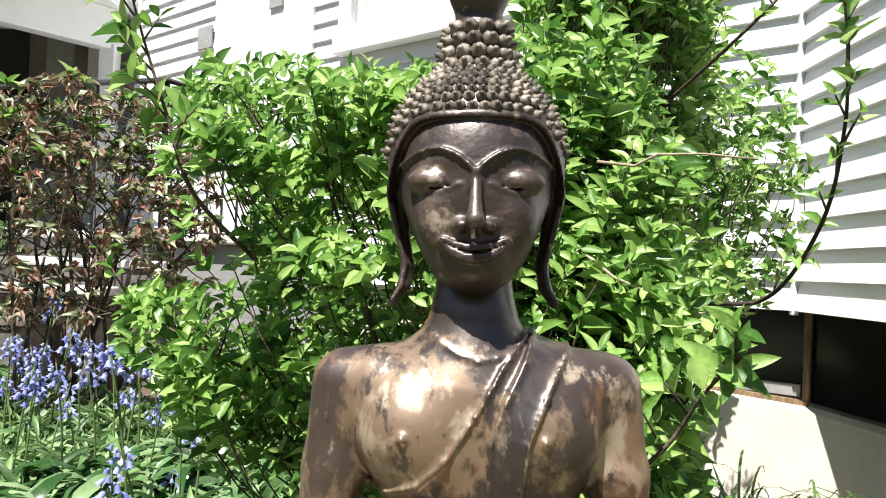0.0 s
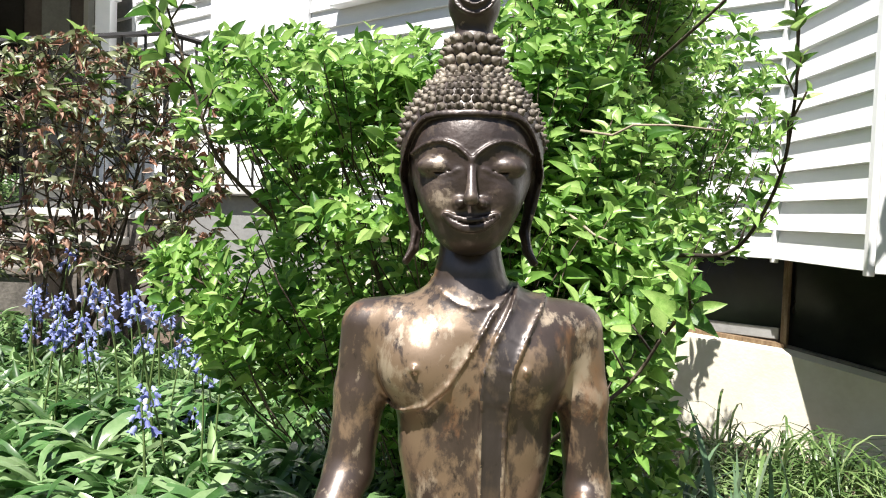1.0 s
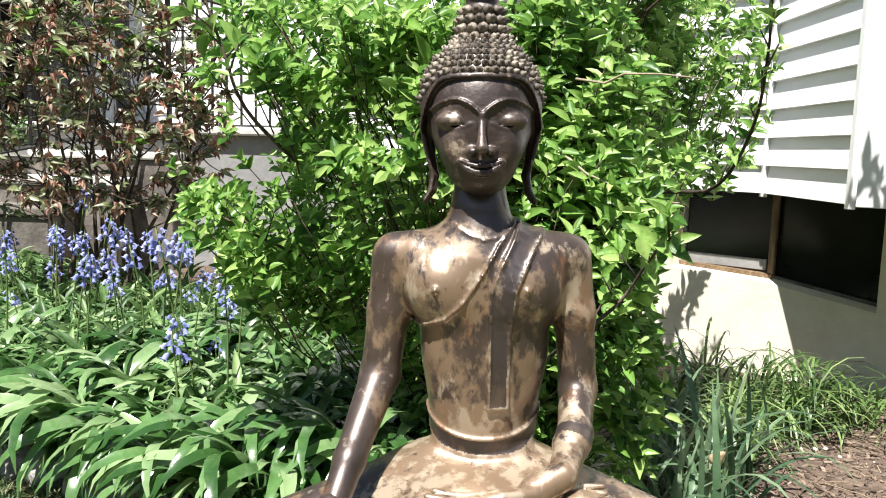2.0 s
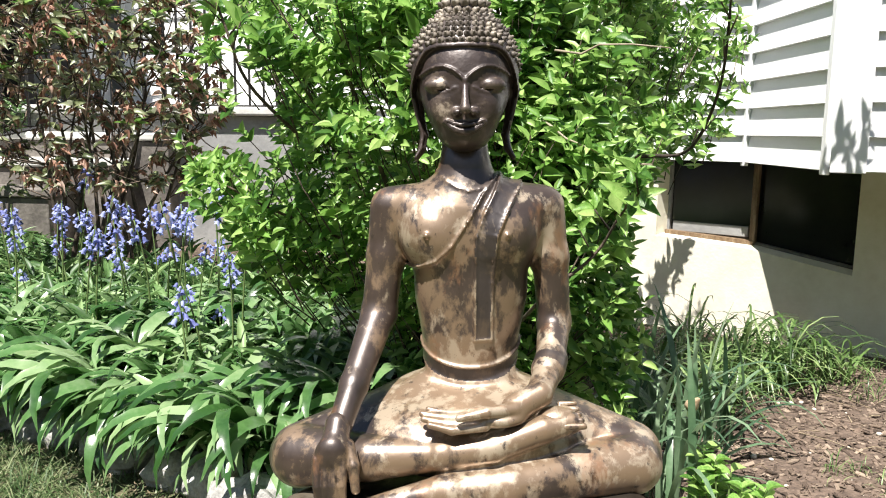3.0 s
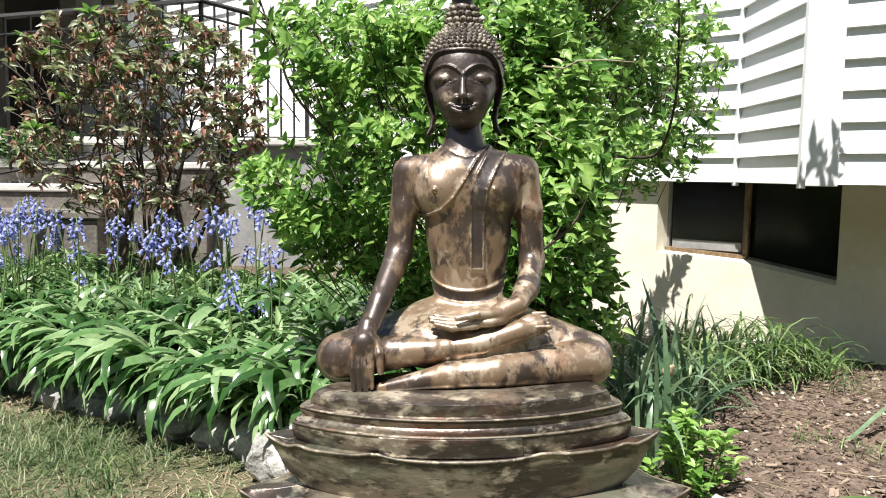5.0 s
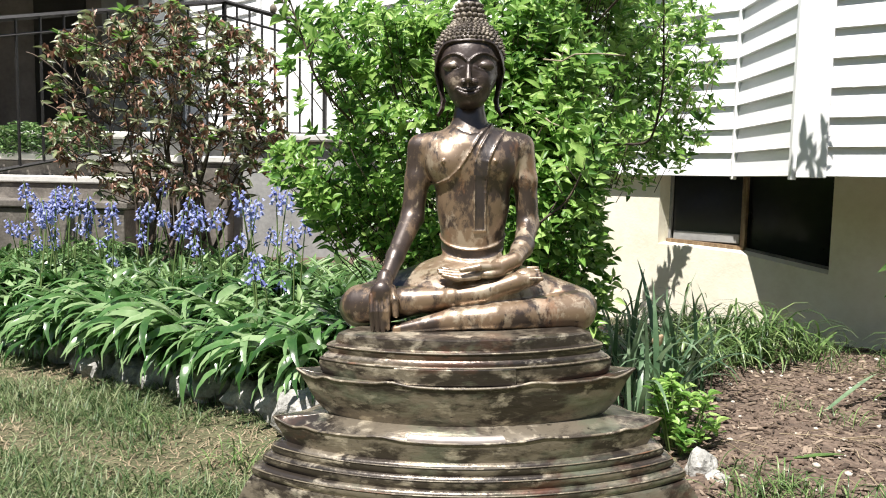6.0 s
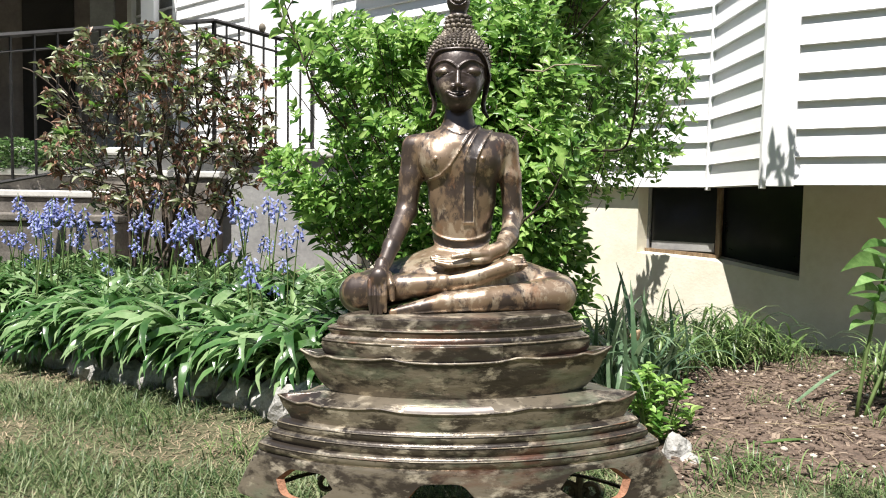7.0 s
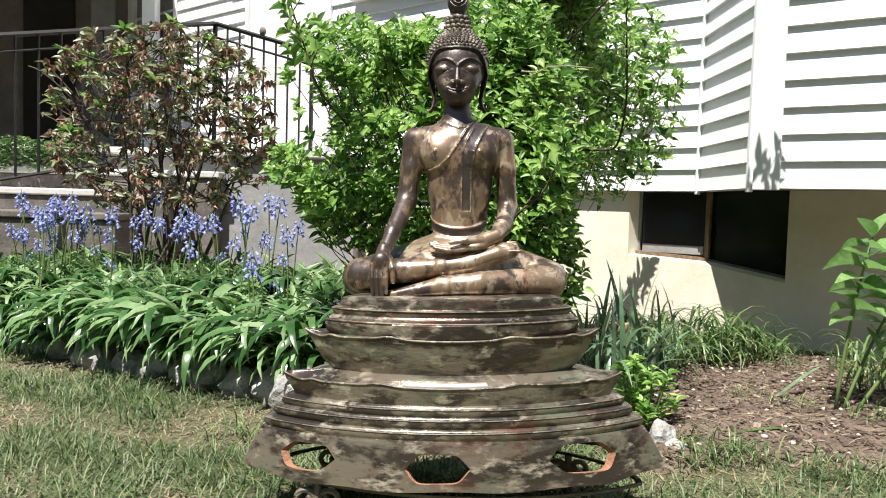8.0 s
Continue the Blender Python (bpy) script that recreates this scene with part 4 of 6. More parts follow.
def head_set(piece):
    """The head's own size and height on the neck."""
    v, q = piece
    return np.asarray(v) * np.array([1.06, 1.03, 1.0]) + np.array([0.0, 0.0, 0.016]), q


STATUE_AT = Matrix.Translation((0.034, 0.56, 0)) @ Matrix.Rotation(radians(-1.2), 4, "Y")
BASE_AT = Matrix.Translation((0.034, 0.40, 0)) @ Matrix.Rotation(radians(-2.0), 4, "Y")
head_piece = sculpt_head()
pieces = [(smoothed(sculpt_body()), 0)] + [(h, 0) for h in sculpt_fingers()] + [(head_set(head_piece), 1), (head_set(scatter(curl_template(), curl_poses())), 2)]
verts, faces, slots = [], [], []
for (v, f), slot in pieces:
    n = sum(len(a) for a in verts)
    verts.append(v)
    faces += [tuple(int(i) + n for i in q) for q in f]
    slots += [slot] * len(f)
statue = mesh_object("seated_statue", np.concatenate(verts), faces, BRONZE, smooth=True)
statue.matrix_world = STATUE_AT
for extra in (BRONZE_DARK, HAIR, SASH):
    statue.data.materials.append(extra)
# the sash and the belt keep a darker patina
slots = np.array(slots, dtype=np.int32)
mid = np.zeros(len(faces) * 3)
statue.data.polygons.foreach_get("center", mid)
mid = mid.reshape(-1, 3)
sash_x = np.interp(mid[:, 2], [0.60, 0.742, 0.772, 0.800, 0.828, 0.862], [0.0210, 0.0225, 0.0260, 0.038, 0.053, 0.066])
on_sash = (np.abs(mid[:, 0] - sash_x) < np.where(mid[:, 2] < 0.745, 0.0090, 0.0125)) & (mid[:, 2] > 0.640) & (mid[:, 2] < 0.850) & (mid[:, 1] < -0.005)
belt = np.abs(mid[:, 2] - 0.617 + 0.55 * np.maximum(0, -mid[:, 1])) < 0.0088
on_belt = belt & (mid[:, 2] > 0.57) & (np.abs(mid[:, 0] - 0.006) < 0.072) & (mid[:, 1] > -0.070)
cuff = np.linalg.norm(mid - np.array([0.1035, -0.060, 0.6085]), axis=1) < 0.0215
slots[(slots == 0) & (on_sash | on_belt | cuff)] = 3
statue.data.polygons.foreach_set("material_index", slots)
tagged(statue, "worn brown bronze seated statue with one hand reaching down", "statue")

# ---- its base ----


def plan(a, front=0.32, back=0.60):
    """The base's outline, half width a: a shallow bow in front with tight side corners, and a deeper round back."""
    def at(ang, grow=1.0):
        c, s = math.cos(ang), math.sin(ang)
        y = -a * front * abs(s) ** 1.7 if s < 0 else a * back * abs(s)
        return a * grow * c, y * grow
    return at


def ring_solid(profile, wave=None, steps=120):
    """Rings of (half width, z) lofted into one body; wave(angle, row) gives growth and lift."""
    verts, faces = [], []
    for r, (a, z) in enumerate(profile):
        at = plan(a)
        for k in range(steps):
            ang = math.tau * k / steps
            g, dz = wave(ang, r) if wave else (1.0, 0.0)
            x, y = at(ang, g)
            verts.append((x, y, z + dz))
    for r in range(len(profile) - 1):
        for k in range(steps):
            k2 = (k + 1) % steps
            faces.append((r * steps + k, (r + 1) * steps + k, (r + 1) * steps + k2, r * steps + k2))
    faces.append(tuple(range(steps)))
    faces.append(tuple((len(profile) - 1) * steps + k for k in reversed(range(steps))))
    return verts, faces


base = empty("statue_base", label="tiered green-brown bronze lotus base under the statue", category="statue base")


def base_part(name, profile, label="", wave=None, mat=None):
    v, f = ring_solid(profile, wave)
    ob = mesh_object(name, v, f, mat or BRONZE_BASE, base, label)
    me = ob.data
    me.polygons.foreach_set("use_smooth", [True] * len(me.polygons))
    me.set_sharp_from_angle(angle=radians(38))
    return ob


def lotus_wave(rim_rows, depth):
    """Petal lobes along the rim: cusps where two lobes meet, ends swept up and out to points."""
    def wave(ang, r):
        w = rim_rows.get(r, 0)
        if not w:
            return 1.0, 0.0
        off = (ang - math.pi / 2) % math.pi - 0.0
        off = min(off, math.pi - off)
        lift = 0.0
        for c in (0.44, 1.02):
            lift += depth * math.exp(-((off - c) / 0.09) ** 2)
        lift -= 0.35 * depth * math.cos(off * 5.4)
        tip = max(0.0, off - 1.12) / 0.45
        return 1.0 + 0.050 * tip ** 2.2 * w, (lift + 0.010 * tip ** 1.6) * w
    return wave


def rim_bead(a, z, r, wave=None, row=0, label="worn rim bead toned as an edge highlight"):
    """A worn bead along a tier's edge; its own tone paints in an edge highlight."""
    pts = []
    steps = 120
    for k in range(steps):
        ang = math.tau * k / steps
        g, dz = wave(ang, row) if wave else (1.0, 0.0)
        x, y = plan(a)(ang, g)
        pts.append(Vector((x, y, z + dz)))
    v, f = [], []
    for k, p in enumerate(pts):
        t = (pts[(k + 1) % steps] - pts[k - 1]).normalized()
        n = t.cross(Vector((0, 0, 1))).normalized()
        for q in range(6):
            c = math.tau * q / 6
            v.append(p + n * (r * math.cos(c)) + Vector((0, 0, r * 0.8 * math.sin(c))))
    for k in range(steps):
        for q in range(6):
            a0, a1 = k * 6 + q, k * 6 + (q + 1) % 6
            b0, b1 = ((k + 1) % steps) * 6 + q, ((k + 1) % steps) * 6 + (q + 1) % 6
            f.append((a0, b0, b1, a1))
    return mesh_object("rim", v, f, WORN_GLINT, base, label, smooth=True)


base_part("seat_disc", [(0.214, 0.4635), (0.228, 0.4605), (0.232, 0.452), (0.234, 0.436)], "dull brown seat disc")
base_part("moulding", [(0.232, 0.444), (0.246, 0.4415), (0.250, 0.435), (0.246, 0.4295), (0.245, 0.427), (0.253, 0.4245), (0.258, 0.4185), (0.255, 0.412)])
rim_bead(0.2485, 0.4395, 0.0024)
base_part("plinth_band", [(0.250, 0.4185), (0.261, 0.4165), (0.2645, 0.409), (0.262, 0.393), (0.254, 0.385), (0.244, 0.381)])
rim_bead(0.2615, 0.4150, 0.0026)
upper_wave = lotus_wave({1: 0.3, 2: 0.9, 3: 1.0, 4: 0.7, 5: 0.3}, 0.0050)
base_part("lotus_tier", [(0.244, 0.389), (0.266, 0.384), (0.286, 0.386), (0.2925, 0.383), (0.289, 0.375), (0.285, 0.364), (0.281, 0.350), (0.272, 0.335), (0.258, 0.320), (0.247, 0.311), (0.245, 0.303)],
          "upper lotus tier with swept tips", upper_wave)
rim_bead(0.2910, 0.384, 0.0030, upper_wave, 3)
lower_wave = lotus_wave({1: 0.3, 2: 0.9, 3: 1.0, 4: 0.7, 5: 0.3}, 0.0045)
base_part("lotus_tier", [(0.246, 0.313), (0.288, 0.304), (0.324, 0.298), (0.337, 0.294), (0.338, 0.284), (0.331, 0.266), (0.325, 0.250), (0.322, 0.240)],
          "lower lotus tier with swept tips", lower_wave)
rim_bead(0.3365, 0.2930, 0.0030, lower_wave, 3)
for a, z in ((0.349, 0.252), (0.367, 0.232), (0.389, 0.209)):
    base_part("moulding", [(a - 0.035, z + 0.007), (a - 0.003, z + 0.0045), (a + 0.004, z + 0.002), (a + 0.0085, z - 0.0025), (a + 0.0105, z - 0.0075), (a + 0.0085, z - 0.0125), (a + 0.002, z - 0.017), (a, z - 0.0205)])
    rim_bead(a + 0.0075, z - 0.0012, 0.0016)
# the middle of the lower tier's rim, rubbed bright
v, f = [], []
at = plan(0.3375)
for i in range(13):
    ang = math.pi * 1.5 - 0.03 + (i / 12 - 0.5) * 0.50
    lift = lower_wave(ang, 3)[1]
    for z, g in ((0.2905, 1.006), (0.2965, 1.008), (0.3010, 0.985), (0.3040, 0.950), (0.3045, 0.925), (0.2990, 0.925)):
        x, y = at(ang, g)
        v.append((x, y, z + lift))
for i in range(12):
    for k in range(5):
        a = i * 6 + k
        f.append((a, a + 6, a + 7, a + 1))
mesh_object("rubbed_strip", v, f, POLISHED, base, "strip of the rim rubbed bright and pale", smooth=True)
# front plate on the band
v, f = [], []
at = plan(0.267)
for i in range(13):
    ang = math.pi * 1.5 - 0.05 + (i / 12 - 0.5) * 0.80
    for z, g in ((0.384, 0.99), (0.386, 1.012), (0.4125, 1.012), (0.4165, 0.99)):
        x, y = at(ang, g)
        v.append((x, y, z))
for i in range(12):
    for k in range(3):
        a = i * 4 + k
        f.append((a, a + 4, a + 5, a + 1))
f += [(0, 1, 2, 3), (51, 50, 49, 48)]
mesh_object("front_plate", v, f, BRONZE_BASE, base)
# the skirt, with cut-out holes
HOLES = [(turn + mid, z, w, h) for turn in (math.pi * 1.5, math.pi * 0.5) for mid, z, w, h in ((-0.06, 0.143, 0.152, 0.027), (-0.775, 0.150, 0.200, 0.025), (0.690, 0.153, 0.217, 0.027))]


def skirt():
    steps, rows = 360, 26
    top, drop = 0.192, 0.090

    def spot(ang, s, grow):
        a = 0.398 + 0.046 * s ** 0.8
        x, y = plan(a)(ang, grow)
        edge = s * (-0.004 + 0.012 * max(0.0, abs(math.cos(ang)) - 0.72) / 0.28 + 0.002 * math.cos(ang * 12))
        return x, y, top - drop * s + edge

    def norm(ang, z):
        for a, zc, w, h in HOLES:
            da = (ang - a + math.pi) % math.tau - math.pi
            u, v = da / w, (z - zc) / h
            g = (abs(v) ** 9 + (abs(u) + 0.38 * abs(v)) ** 9) ** (1 / 9) if abs(u) < 2 and abs(v) < 2 else 9
            if g < 1.6:
                return g, a, zc, da, z - zc
        return 9, 0, 0, 0, 0

    cells = {(r, k): norm(math.tau * (k + 0.5) / steps, top - drop * (r + 0.5) / rows)[0] >= 1 for r in range(rows) for k in range(steps)}
    grid = {}
    for r in range(rows + 1):
        for k in range(steps):
            ang, z = math.tau * k / steps, top - drop * r / rows
            round_it = {cells.get((rr, kk % steps), True) for rr in (r - 1, r) for kk in (k - 1, k)}
            if len(round_it) == 2:
                # a corner on a hole's border: slide it onto the outline
                g, a, zc, da, dz = norm(ang, z)
                for _ in range(12):
                    m = 1 / max(g, 0.2)
                    da, dz = da * m, dz * m
                    g = norm(a + da, zc + dz)[0]
                ang, z = a + da, zc + dz
            grid[r, k] = (ang, (top - z) / drop)
    outer = [spot(*grid[r, k], 1.0) for r in range(rows + 1) for k in range(steps)]
    inner = [spot(*grid[r, k], 0.955) for r in range(rows + 1) for k in range(steps)]
    n = len(outer)
    faces, rims = [], []
    for (r, k), on in cells.items():
        k2 = (k + 1) % steps
        a, b, c, d = r * steps + k, r * steps + k2, (r + 1) * steps + k2, (r + 1) * steps + k
        if on:
            faces.append((a, d, c, b))
            faces.append((a + n, b + n, c + n, d + n))
            if r == rows - 1:
                faces.append((d, d + n, c + n, c))
            if r == 0:
                faces.append((a, b, b + n, a + n))
        else:
            for cell, (p, q) in (((r - 1, k), (a, b)), ((r + 1, k), (d, c)), ((r, (k - 1) % steps), (a, d)), ((r, k2), (b, c))):
                if cells.get(cell, True):
                    rims.append((p, q, q + n, p + n))
    return outer + inner, faces, rims


sv, sf, rims = skirt()
sk = mesh_object("skirt", sv, sf + rims, BRONZE_BASE, base, "flaring bronze skirt with cut-out holes")
sk.data.materials.append(RUST)
sk.data.polygons.foreach_set("material_index", np.array([0] * len(sf) + [1] * len(rims), dtype=np.int32))
base.matrix_world = BASE_AT

# iron stand with scrolled feet
stand = empty("iron_stand", (0.030, 0.40, -0.022), label="low iron stand with scrolled feet under the base", category="stand")
v, f = ring_solid([(0.390, 0.108), (0.400, 0.108), (0.400, 0.102), (0.390, 0.102)], steps=72)
mesh_object("stand_ring", v, f[:72 * 3], GREY_IRON, stand)


def scroll(hand):
    v, f = [], []
    pts = []
    for i in range(22):
        s = i / 21
        ang = s * math.tau * 1.15
        r = 0.022 * (1 - 0.62 * s)
        pts.append(Vector((hand * (0.022 + 0.004 - r * math.cos(ang)), 0, 0.070 + r * math.sin(ang))))
    tail = [Vector((hand * 0.004, 0, 0.004)), Vector((hand * 0.006, 0, 0.03)), Vector((hand * 0.004, 0, 0.055))]
    return tube(tail + pts, 0.0065, 6, v, f)


for ang in (math.pi * 1.5 - 0.76, math.pi * 1.5 + 0.70, math.pi * 0.5 - 0.75, math.pi * 0.5 + 0.75):
    x, y = plan(0.392)(ang)
    v, f = tube([(0, 0, 0.0), (0, 0, 0.104)], 0.008, 6)
    for hand in (1, -1):
        v2, f2 = scroll(hand)
        f += [tuple(i + len(v) for i in q) for q in f2]
        v += v2
    leg = mesh_object("leg", v, f, GREY_IRON, stand)
    leg.location = (x, y, 0)
    
# ---- plants ----
rng = random.Random(7)


def uni(a, b):
    return rng.uniform(a, b)


def table(z, rows):
    """Straight-line reading of rows (z, a, b)."""
    if z <= rows[0][0]:
        return rows[0][1:]
    for r0, r1 in zip(rows, rows[1:]):
        if z <= r1[0]:
            s = (z - r0[0]) / (r1[0] - r0[0])
            return tuple(p + (q - p) * s for p, q in zip(r0[1:], r1[1:]))
    return rows[-1][1:]


def rosette(at, way, leaves, pairs, size, lift=0.5, gap=0.018):
    """Opposite pairs of leaves up a twig, each pair turned from the last."""
    way = Vector(way).normalized()
    a = way.cross(Vector((0.3, 0.9, 0.1))).normalized()
    b = way.cross(a)
    spin = uni(0, math.pi)
    for i in range(pairs):
        p = Vector(at) - way * (gap * i * uni(0.9, 1.6))
        ang = spin + i * math.pi / 2 + uni(-0.3, 0.3)
        for side in (0, math.pi):
            out = a * math.cos(ang + side) + b * math.sin(ang + side)
            d = out * uni(0.7, 1.0) + way * lift * uni(0.3, 1.6) * (1.8 if i == 0 else 1) + Vector((0, 0, uni(-0.20, 0.25)))
            s = size * uni(0.7, 1.15) * (0.62 if i == 0 else (0.9 if i == 1 else 1.0))
            leaves.append(leaf_pose(p, d, s, uni(-0.45, 0.45), (-0.25 + uni(-0.5, 0.5), -0.65 + uni(-0.5, 0.5), 0.75)))


def build_leaves(parent, poses, template, mat, near, name="leaf", cap=220):
    """The leaves that come nearest to the path as parts on shared meshes, the rest as one mesh."""
    poses = sorted(poses, key=near)
    kinds = []
    for k in range(4):
        v, f = leaf_template(template[0] * (0.85 + 0.1 * k), template[1] * (0.6 + 0.3 * k), template[2] * (0.4 + 0.5 * k), 5)
        me = bpy.data.meshes.new(name)
        me.from_pydata(v, [], f)
        me.materials.append(mat)
        me.polygons.foreach_set("use_smooth", [True] * len(me.polygons))
        kinds.append(me)
    for i, m in enumerate(poses[:cap]):
        ob = new(name, kinds[i % 4])
        ob.parent = parent
        ob.matrix_world = m
    allv, allf = [], []
    for k in range(4):
        v, f = scatter(leaf_template(template[0] * (0.85 + 0.1 * k), template[1] * (0.6 + 0.3 * k), template[2] * (0.4 + 0.5 * k), 4), poses[cap + k::4])
        n = sum(len(a) for a in allv)
        allv.append(v)
        allf += [tuple(i + n for i in q) for q in f]
    ob = mesh_object("foliage", np.concatenate(allv), allf, mat, parent, smooth=True)
    ob["kind"] = "stuff"
    return ob


# the big shrub behind the statue
SHRUB = [(0.10, -0.04, 0.28), (0.25, -0.08, 0.34), (0.45, -0.20, 0.38), (0.56, -0.44, 0.40), (0.78, -0.62, 0.46), (0.90, -0.54, 0.56), (1.15, -0.60, 0.50),
         (1.26, -0.56, 0.50), (1.33, -0.36, 0.50), (1.37, 0.02, 0.50), (1.52, 0.08, 0.50), (1.66, 0.16, 0.46), (1.76, 0.24, 0.38)]
shrub = empty("shrub", (0.05, 1.5, 0), label="large bright green leafy shrub growing behind the statue", category="shrub")
leaves, wood_v, wood_f = [], [], []
stems = []
for i in range(7):
    foot = Vector((0.10 + uni(-0.10, 0.10), 1.5 + uni(-0.14, 0.14), -0.05))
    z = uni(0.8, 1.3)
    x0, x1 = table(z, SHRUB)
    tip = Vector((x0 + (x1 - x0) * (0.32 + 0.5 * i / 6), 1.5 + uni(-0.3, 0.3), z - 0.08))
    mid = foot.lerp(tip, 0.5) + Vector((uni(-0.05, 0.05), uni(-0.05, 0.05), 0.12))
    pts = curve_points(foot, mid, tip, 8)
    stems.append(pts)
    v, f = tube(pts, [0.010 - 0.001 * k for k in range(8)], 6)
    mesh_object("stem", v, f, BARK, shrub, smooth=True)
tips = []
while len(tips) < 5000:
    z = uni(0.12, 1.78)
    if z < 0.3 and rng.random() < 0.3:
        continue
    x0, x1 = table(z, SHRUB)
    ang, rho = uni(0, math.tau), rng.random() ** 0.36
    hw = (x1 - x0) / 2
    depth = 0.44 * min(1.0, 0.35 + z * 0.75) * (1.0 if z < 1.3 else 0.8)
    p = Vector(((x0 + x1) / 2 + hw * rho * math.cos(ang), 1.42 + 0.34 * max(0.0, z - 0.75) + depth * rho * math.sin(ang), z))
    p.x += (p.y - 1.5) * 0.55 * max(0.0, p.x) / 0.6
    # the crown leans back to the house
    if (p.x < 0.02 and p.z > 0.868 + 0.285 * p.y) or (p.z > 0.95 and p.x > 0.02 + 0.275 * p.y + 0.08 * rng.random() ** 3):
        continue
    if abs(p.x + 0.07 + 0.26 * p.y) < 0.065 and abs(p.z - 0.965) < 0.065:
        continue
    if -0.46 < p.x < -0.04 and 0.74 < p.z < 1.17 and p.y < 1.46 and rng.random() < 0.58:
        continue
    if noise.noise(p * 4.2) < -0.16 and rng.random() < 0.85:
        continue
    if p.x < 0.1:
        p.x -= 0.03
        if p.z < 0.86 and p.x > -0.36:
            p.y += 0.14
    if 0.83 < p.z < 1.06 and p.x < -0.02 - 0.30 * p.y and rng.random() < 0.85:
        continue
    tips.append(p)
while len(tips) < 5290:
    p = Vector((uni(-0.40, 0.06), uni(1.05, 1.24), uni(0.90, 1.17)))
    if p.z > 0.862 + 0.285 * p.y or abs(p.x + 0.07 + 0.26 * p.y) < 0.065 and abs(p.z - 0.965) < 0.07 or noise.noise(p * 5.5) < 0.0 or p.x < -0.28 and p.z < 1.0:
        continue
    tips.append(p)
for _ in range(760):
    q = Vector((rng.gauss(0, 1), rng.gauss(0, 1), rng.gauss(0, 1))).normalized() * rng.random() ** 0.45
    tips.append(Vector((0.64 + 0.38 * q.x, 2.4 + 0.45 * q.y, 1.18 + 0.48 * q.z)))
for _ in range(420):
    q = Vector((rng.gauss(0, 1), rng.gauss(0, 1), rng.gauss(0, 1))).normalized() * rng.random() ** 0.4
    tips.append(Vector((0.20 + 0.16 * q.x, 1.24 + 0.17 * q.y, 1.0 + 0.34 * q.z)))
for _ in range(190):
    q = Vector((rng.gauss(0, 1), rng.gauss(0, 1), rng.gauss(0, 1))).normalized() * rng.random() ** 0.4
    tips.append(Vector((0.26 + 0.13 * q.x, 1.10 + 0.10 * q.y, 0.73 + 0.25 * q.z)))
for _ in range(80):
    q = Vector((rng.gauss(0, 1), rng.gauss(0, 1), rng.gauss(0, 1))).normalized() * rng.random() ** 0.4
    tips.append(Vector((0.34 + 0.085 * q.x, 1.20 + 0.10 * q.y, 0.46 + 0.22 * q.z)))
for p in tips:
    root = Vector((0.05, 1.5, p.z * 0.62))
    out = (p - root).normalized()
    way = (out * 0.7 + Vector((uni(-0.4, 0.4), uni(-0.4, 0.4), 0.75))).normalized()
    start = p - way * uni(0.10, 0.2) - out * 0.05
    if rng.random() < 0.25:
        tube([start, start.lerp(p, 0.5) + Vector((uni(-0.01, 0.01), 0, -0.008)), p], [0.0018, 0.0015, 0.001], 4, wood_v, wood_f)
    rosette(p, way, leaves, rng.choice((2, 3, 3, 4)), uni(0.036, 0.055), 0.42, 0.013)


def leafy_branch(points, radius, every, size, pairs=2, tip_pairs=3):
    pts = [Vector(p) for p in points]
    fine = []
    for i in range(len(pts) - 1):
        p0, p1, p2, p3 = pts[max(i - 1, 0)], pts[i], pts[i + 1], pts[min(i + 2, len(pts) - 1)]
        for k in range(5):
            s = k / 5
            fine.append(0.5 * ((2 * p1) + (p2 - p0) * s + (2 * p0 - 5 * p1 + 4 * p2 - p3) * s * s + (3 * p1 - p0 - 3 * p2 + p3) * s ** 3))
    fine.append(pts[-1])
    n = len(fine)
    v, f = tube(fine, [radius * (1 - 0.72 * i / n) for i in range(n)], 7)
    mesh_object("branch", v, f, BARK, shrub, smooth=True)
    for i in range(int(n * 0.35), n - 1, every):
        way = (fine[i + 1] - fine[i]).normalized()
        side = Vector((uni(-1, 1), uni(-1, 0.4), uni(0.0, 0.8))).normalized()
        tw = (way * 0.4 + side * 0.8 + Vector((0, 0, 0.35))).normalized()
        tipp = fine[i] + tw * uni(0.03, 0.07)
        tube([fine[i], tipp], [0.002, 0.0014], 4, wood_v, wood_f)
        rosette(tipp, tw, leaves, pairs, size * uni(0.8, 1.1), gap=0.012)
    rosette(fine[-1], fine[-1] - fine[-2], leaves, tip_pairs, size * 1.1, gap=0.014)


leafy_branch([(-0.335, 1.20, 0.89), (-0.408, 1.11, 0.985), (-0.448, 1.10, 1.095), (-0.488, 1.095, 1.21), (-0.525, 1.09, 1.33)], 0.0042, 1, 0.062, 2, 4)
leafy_branch([(0.36, 1.30, 0.845), (0.44, 1.33, 0.846), (0.508, 1.32, 0.853), (0.505, 1.18, 0.90), (0.484, 1.02, 0.985), (0.462, 0.93, 1.076), (0.455, 0.91, 1.14), (0.450, 0.90, 1.22)], 0.0048, 2, 0.042, 2, 3)
leafy_branch([(0.14, 1.15, 0.50), (0.17, 0.90, 0.62), (0.24, 0.87, 0.69), (0.272, 0.83, 0.762), (0.290, 0.765, 0.81)], 0.0042, 3, 0.055, 2, 5)
leafy_branch([(-0.2, 1.45, 0.6), (-0.42, 1.3, 0.72), (-0.52, 1.27, 0.78), (-0.57, 1.27, 0.81)], 0.0042, 3, 0.06)
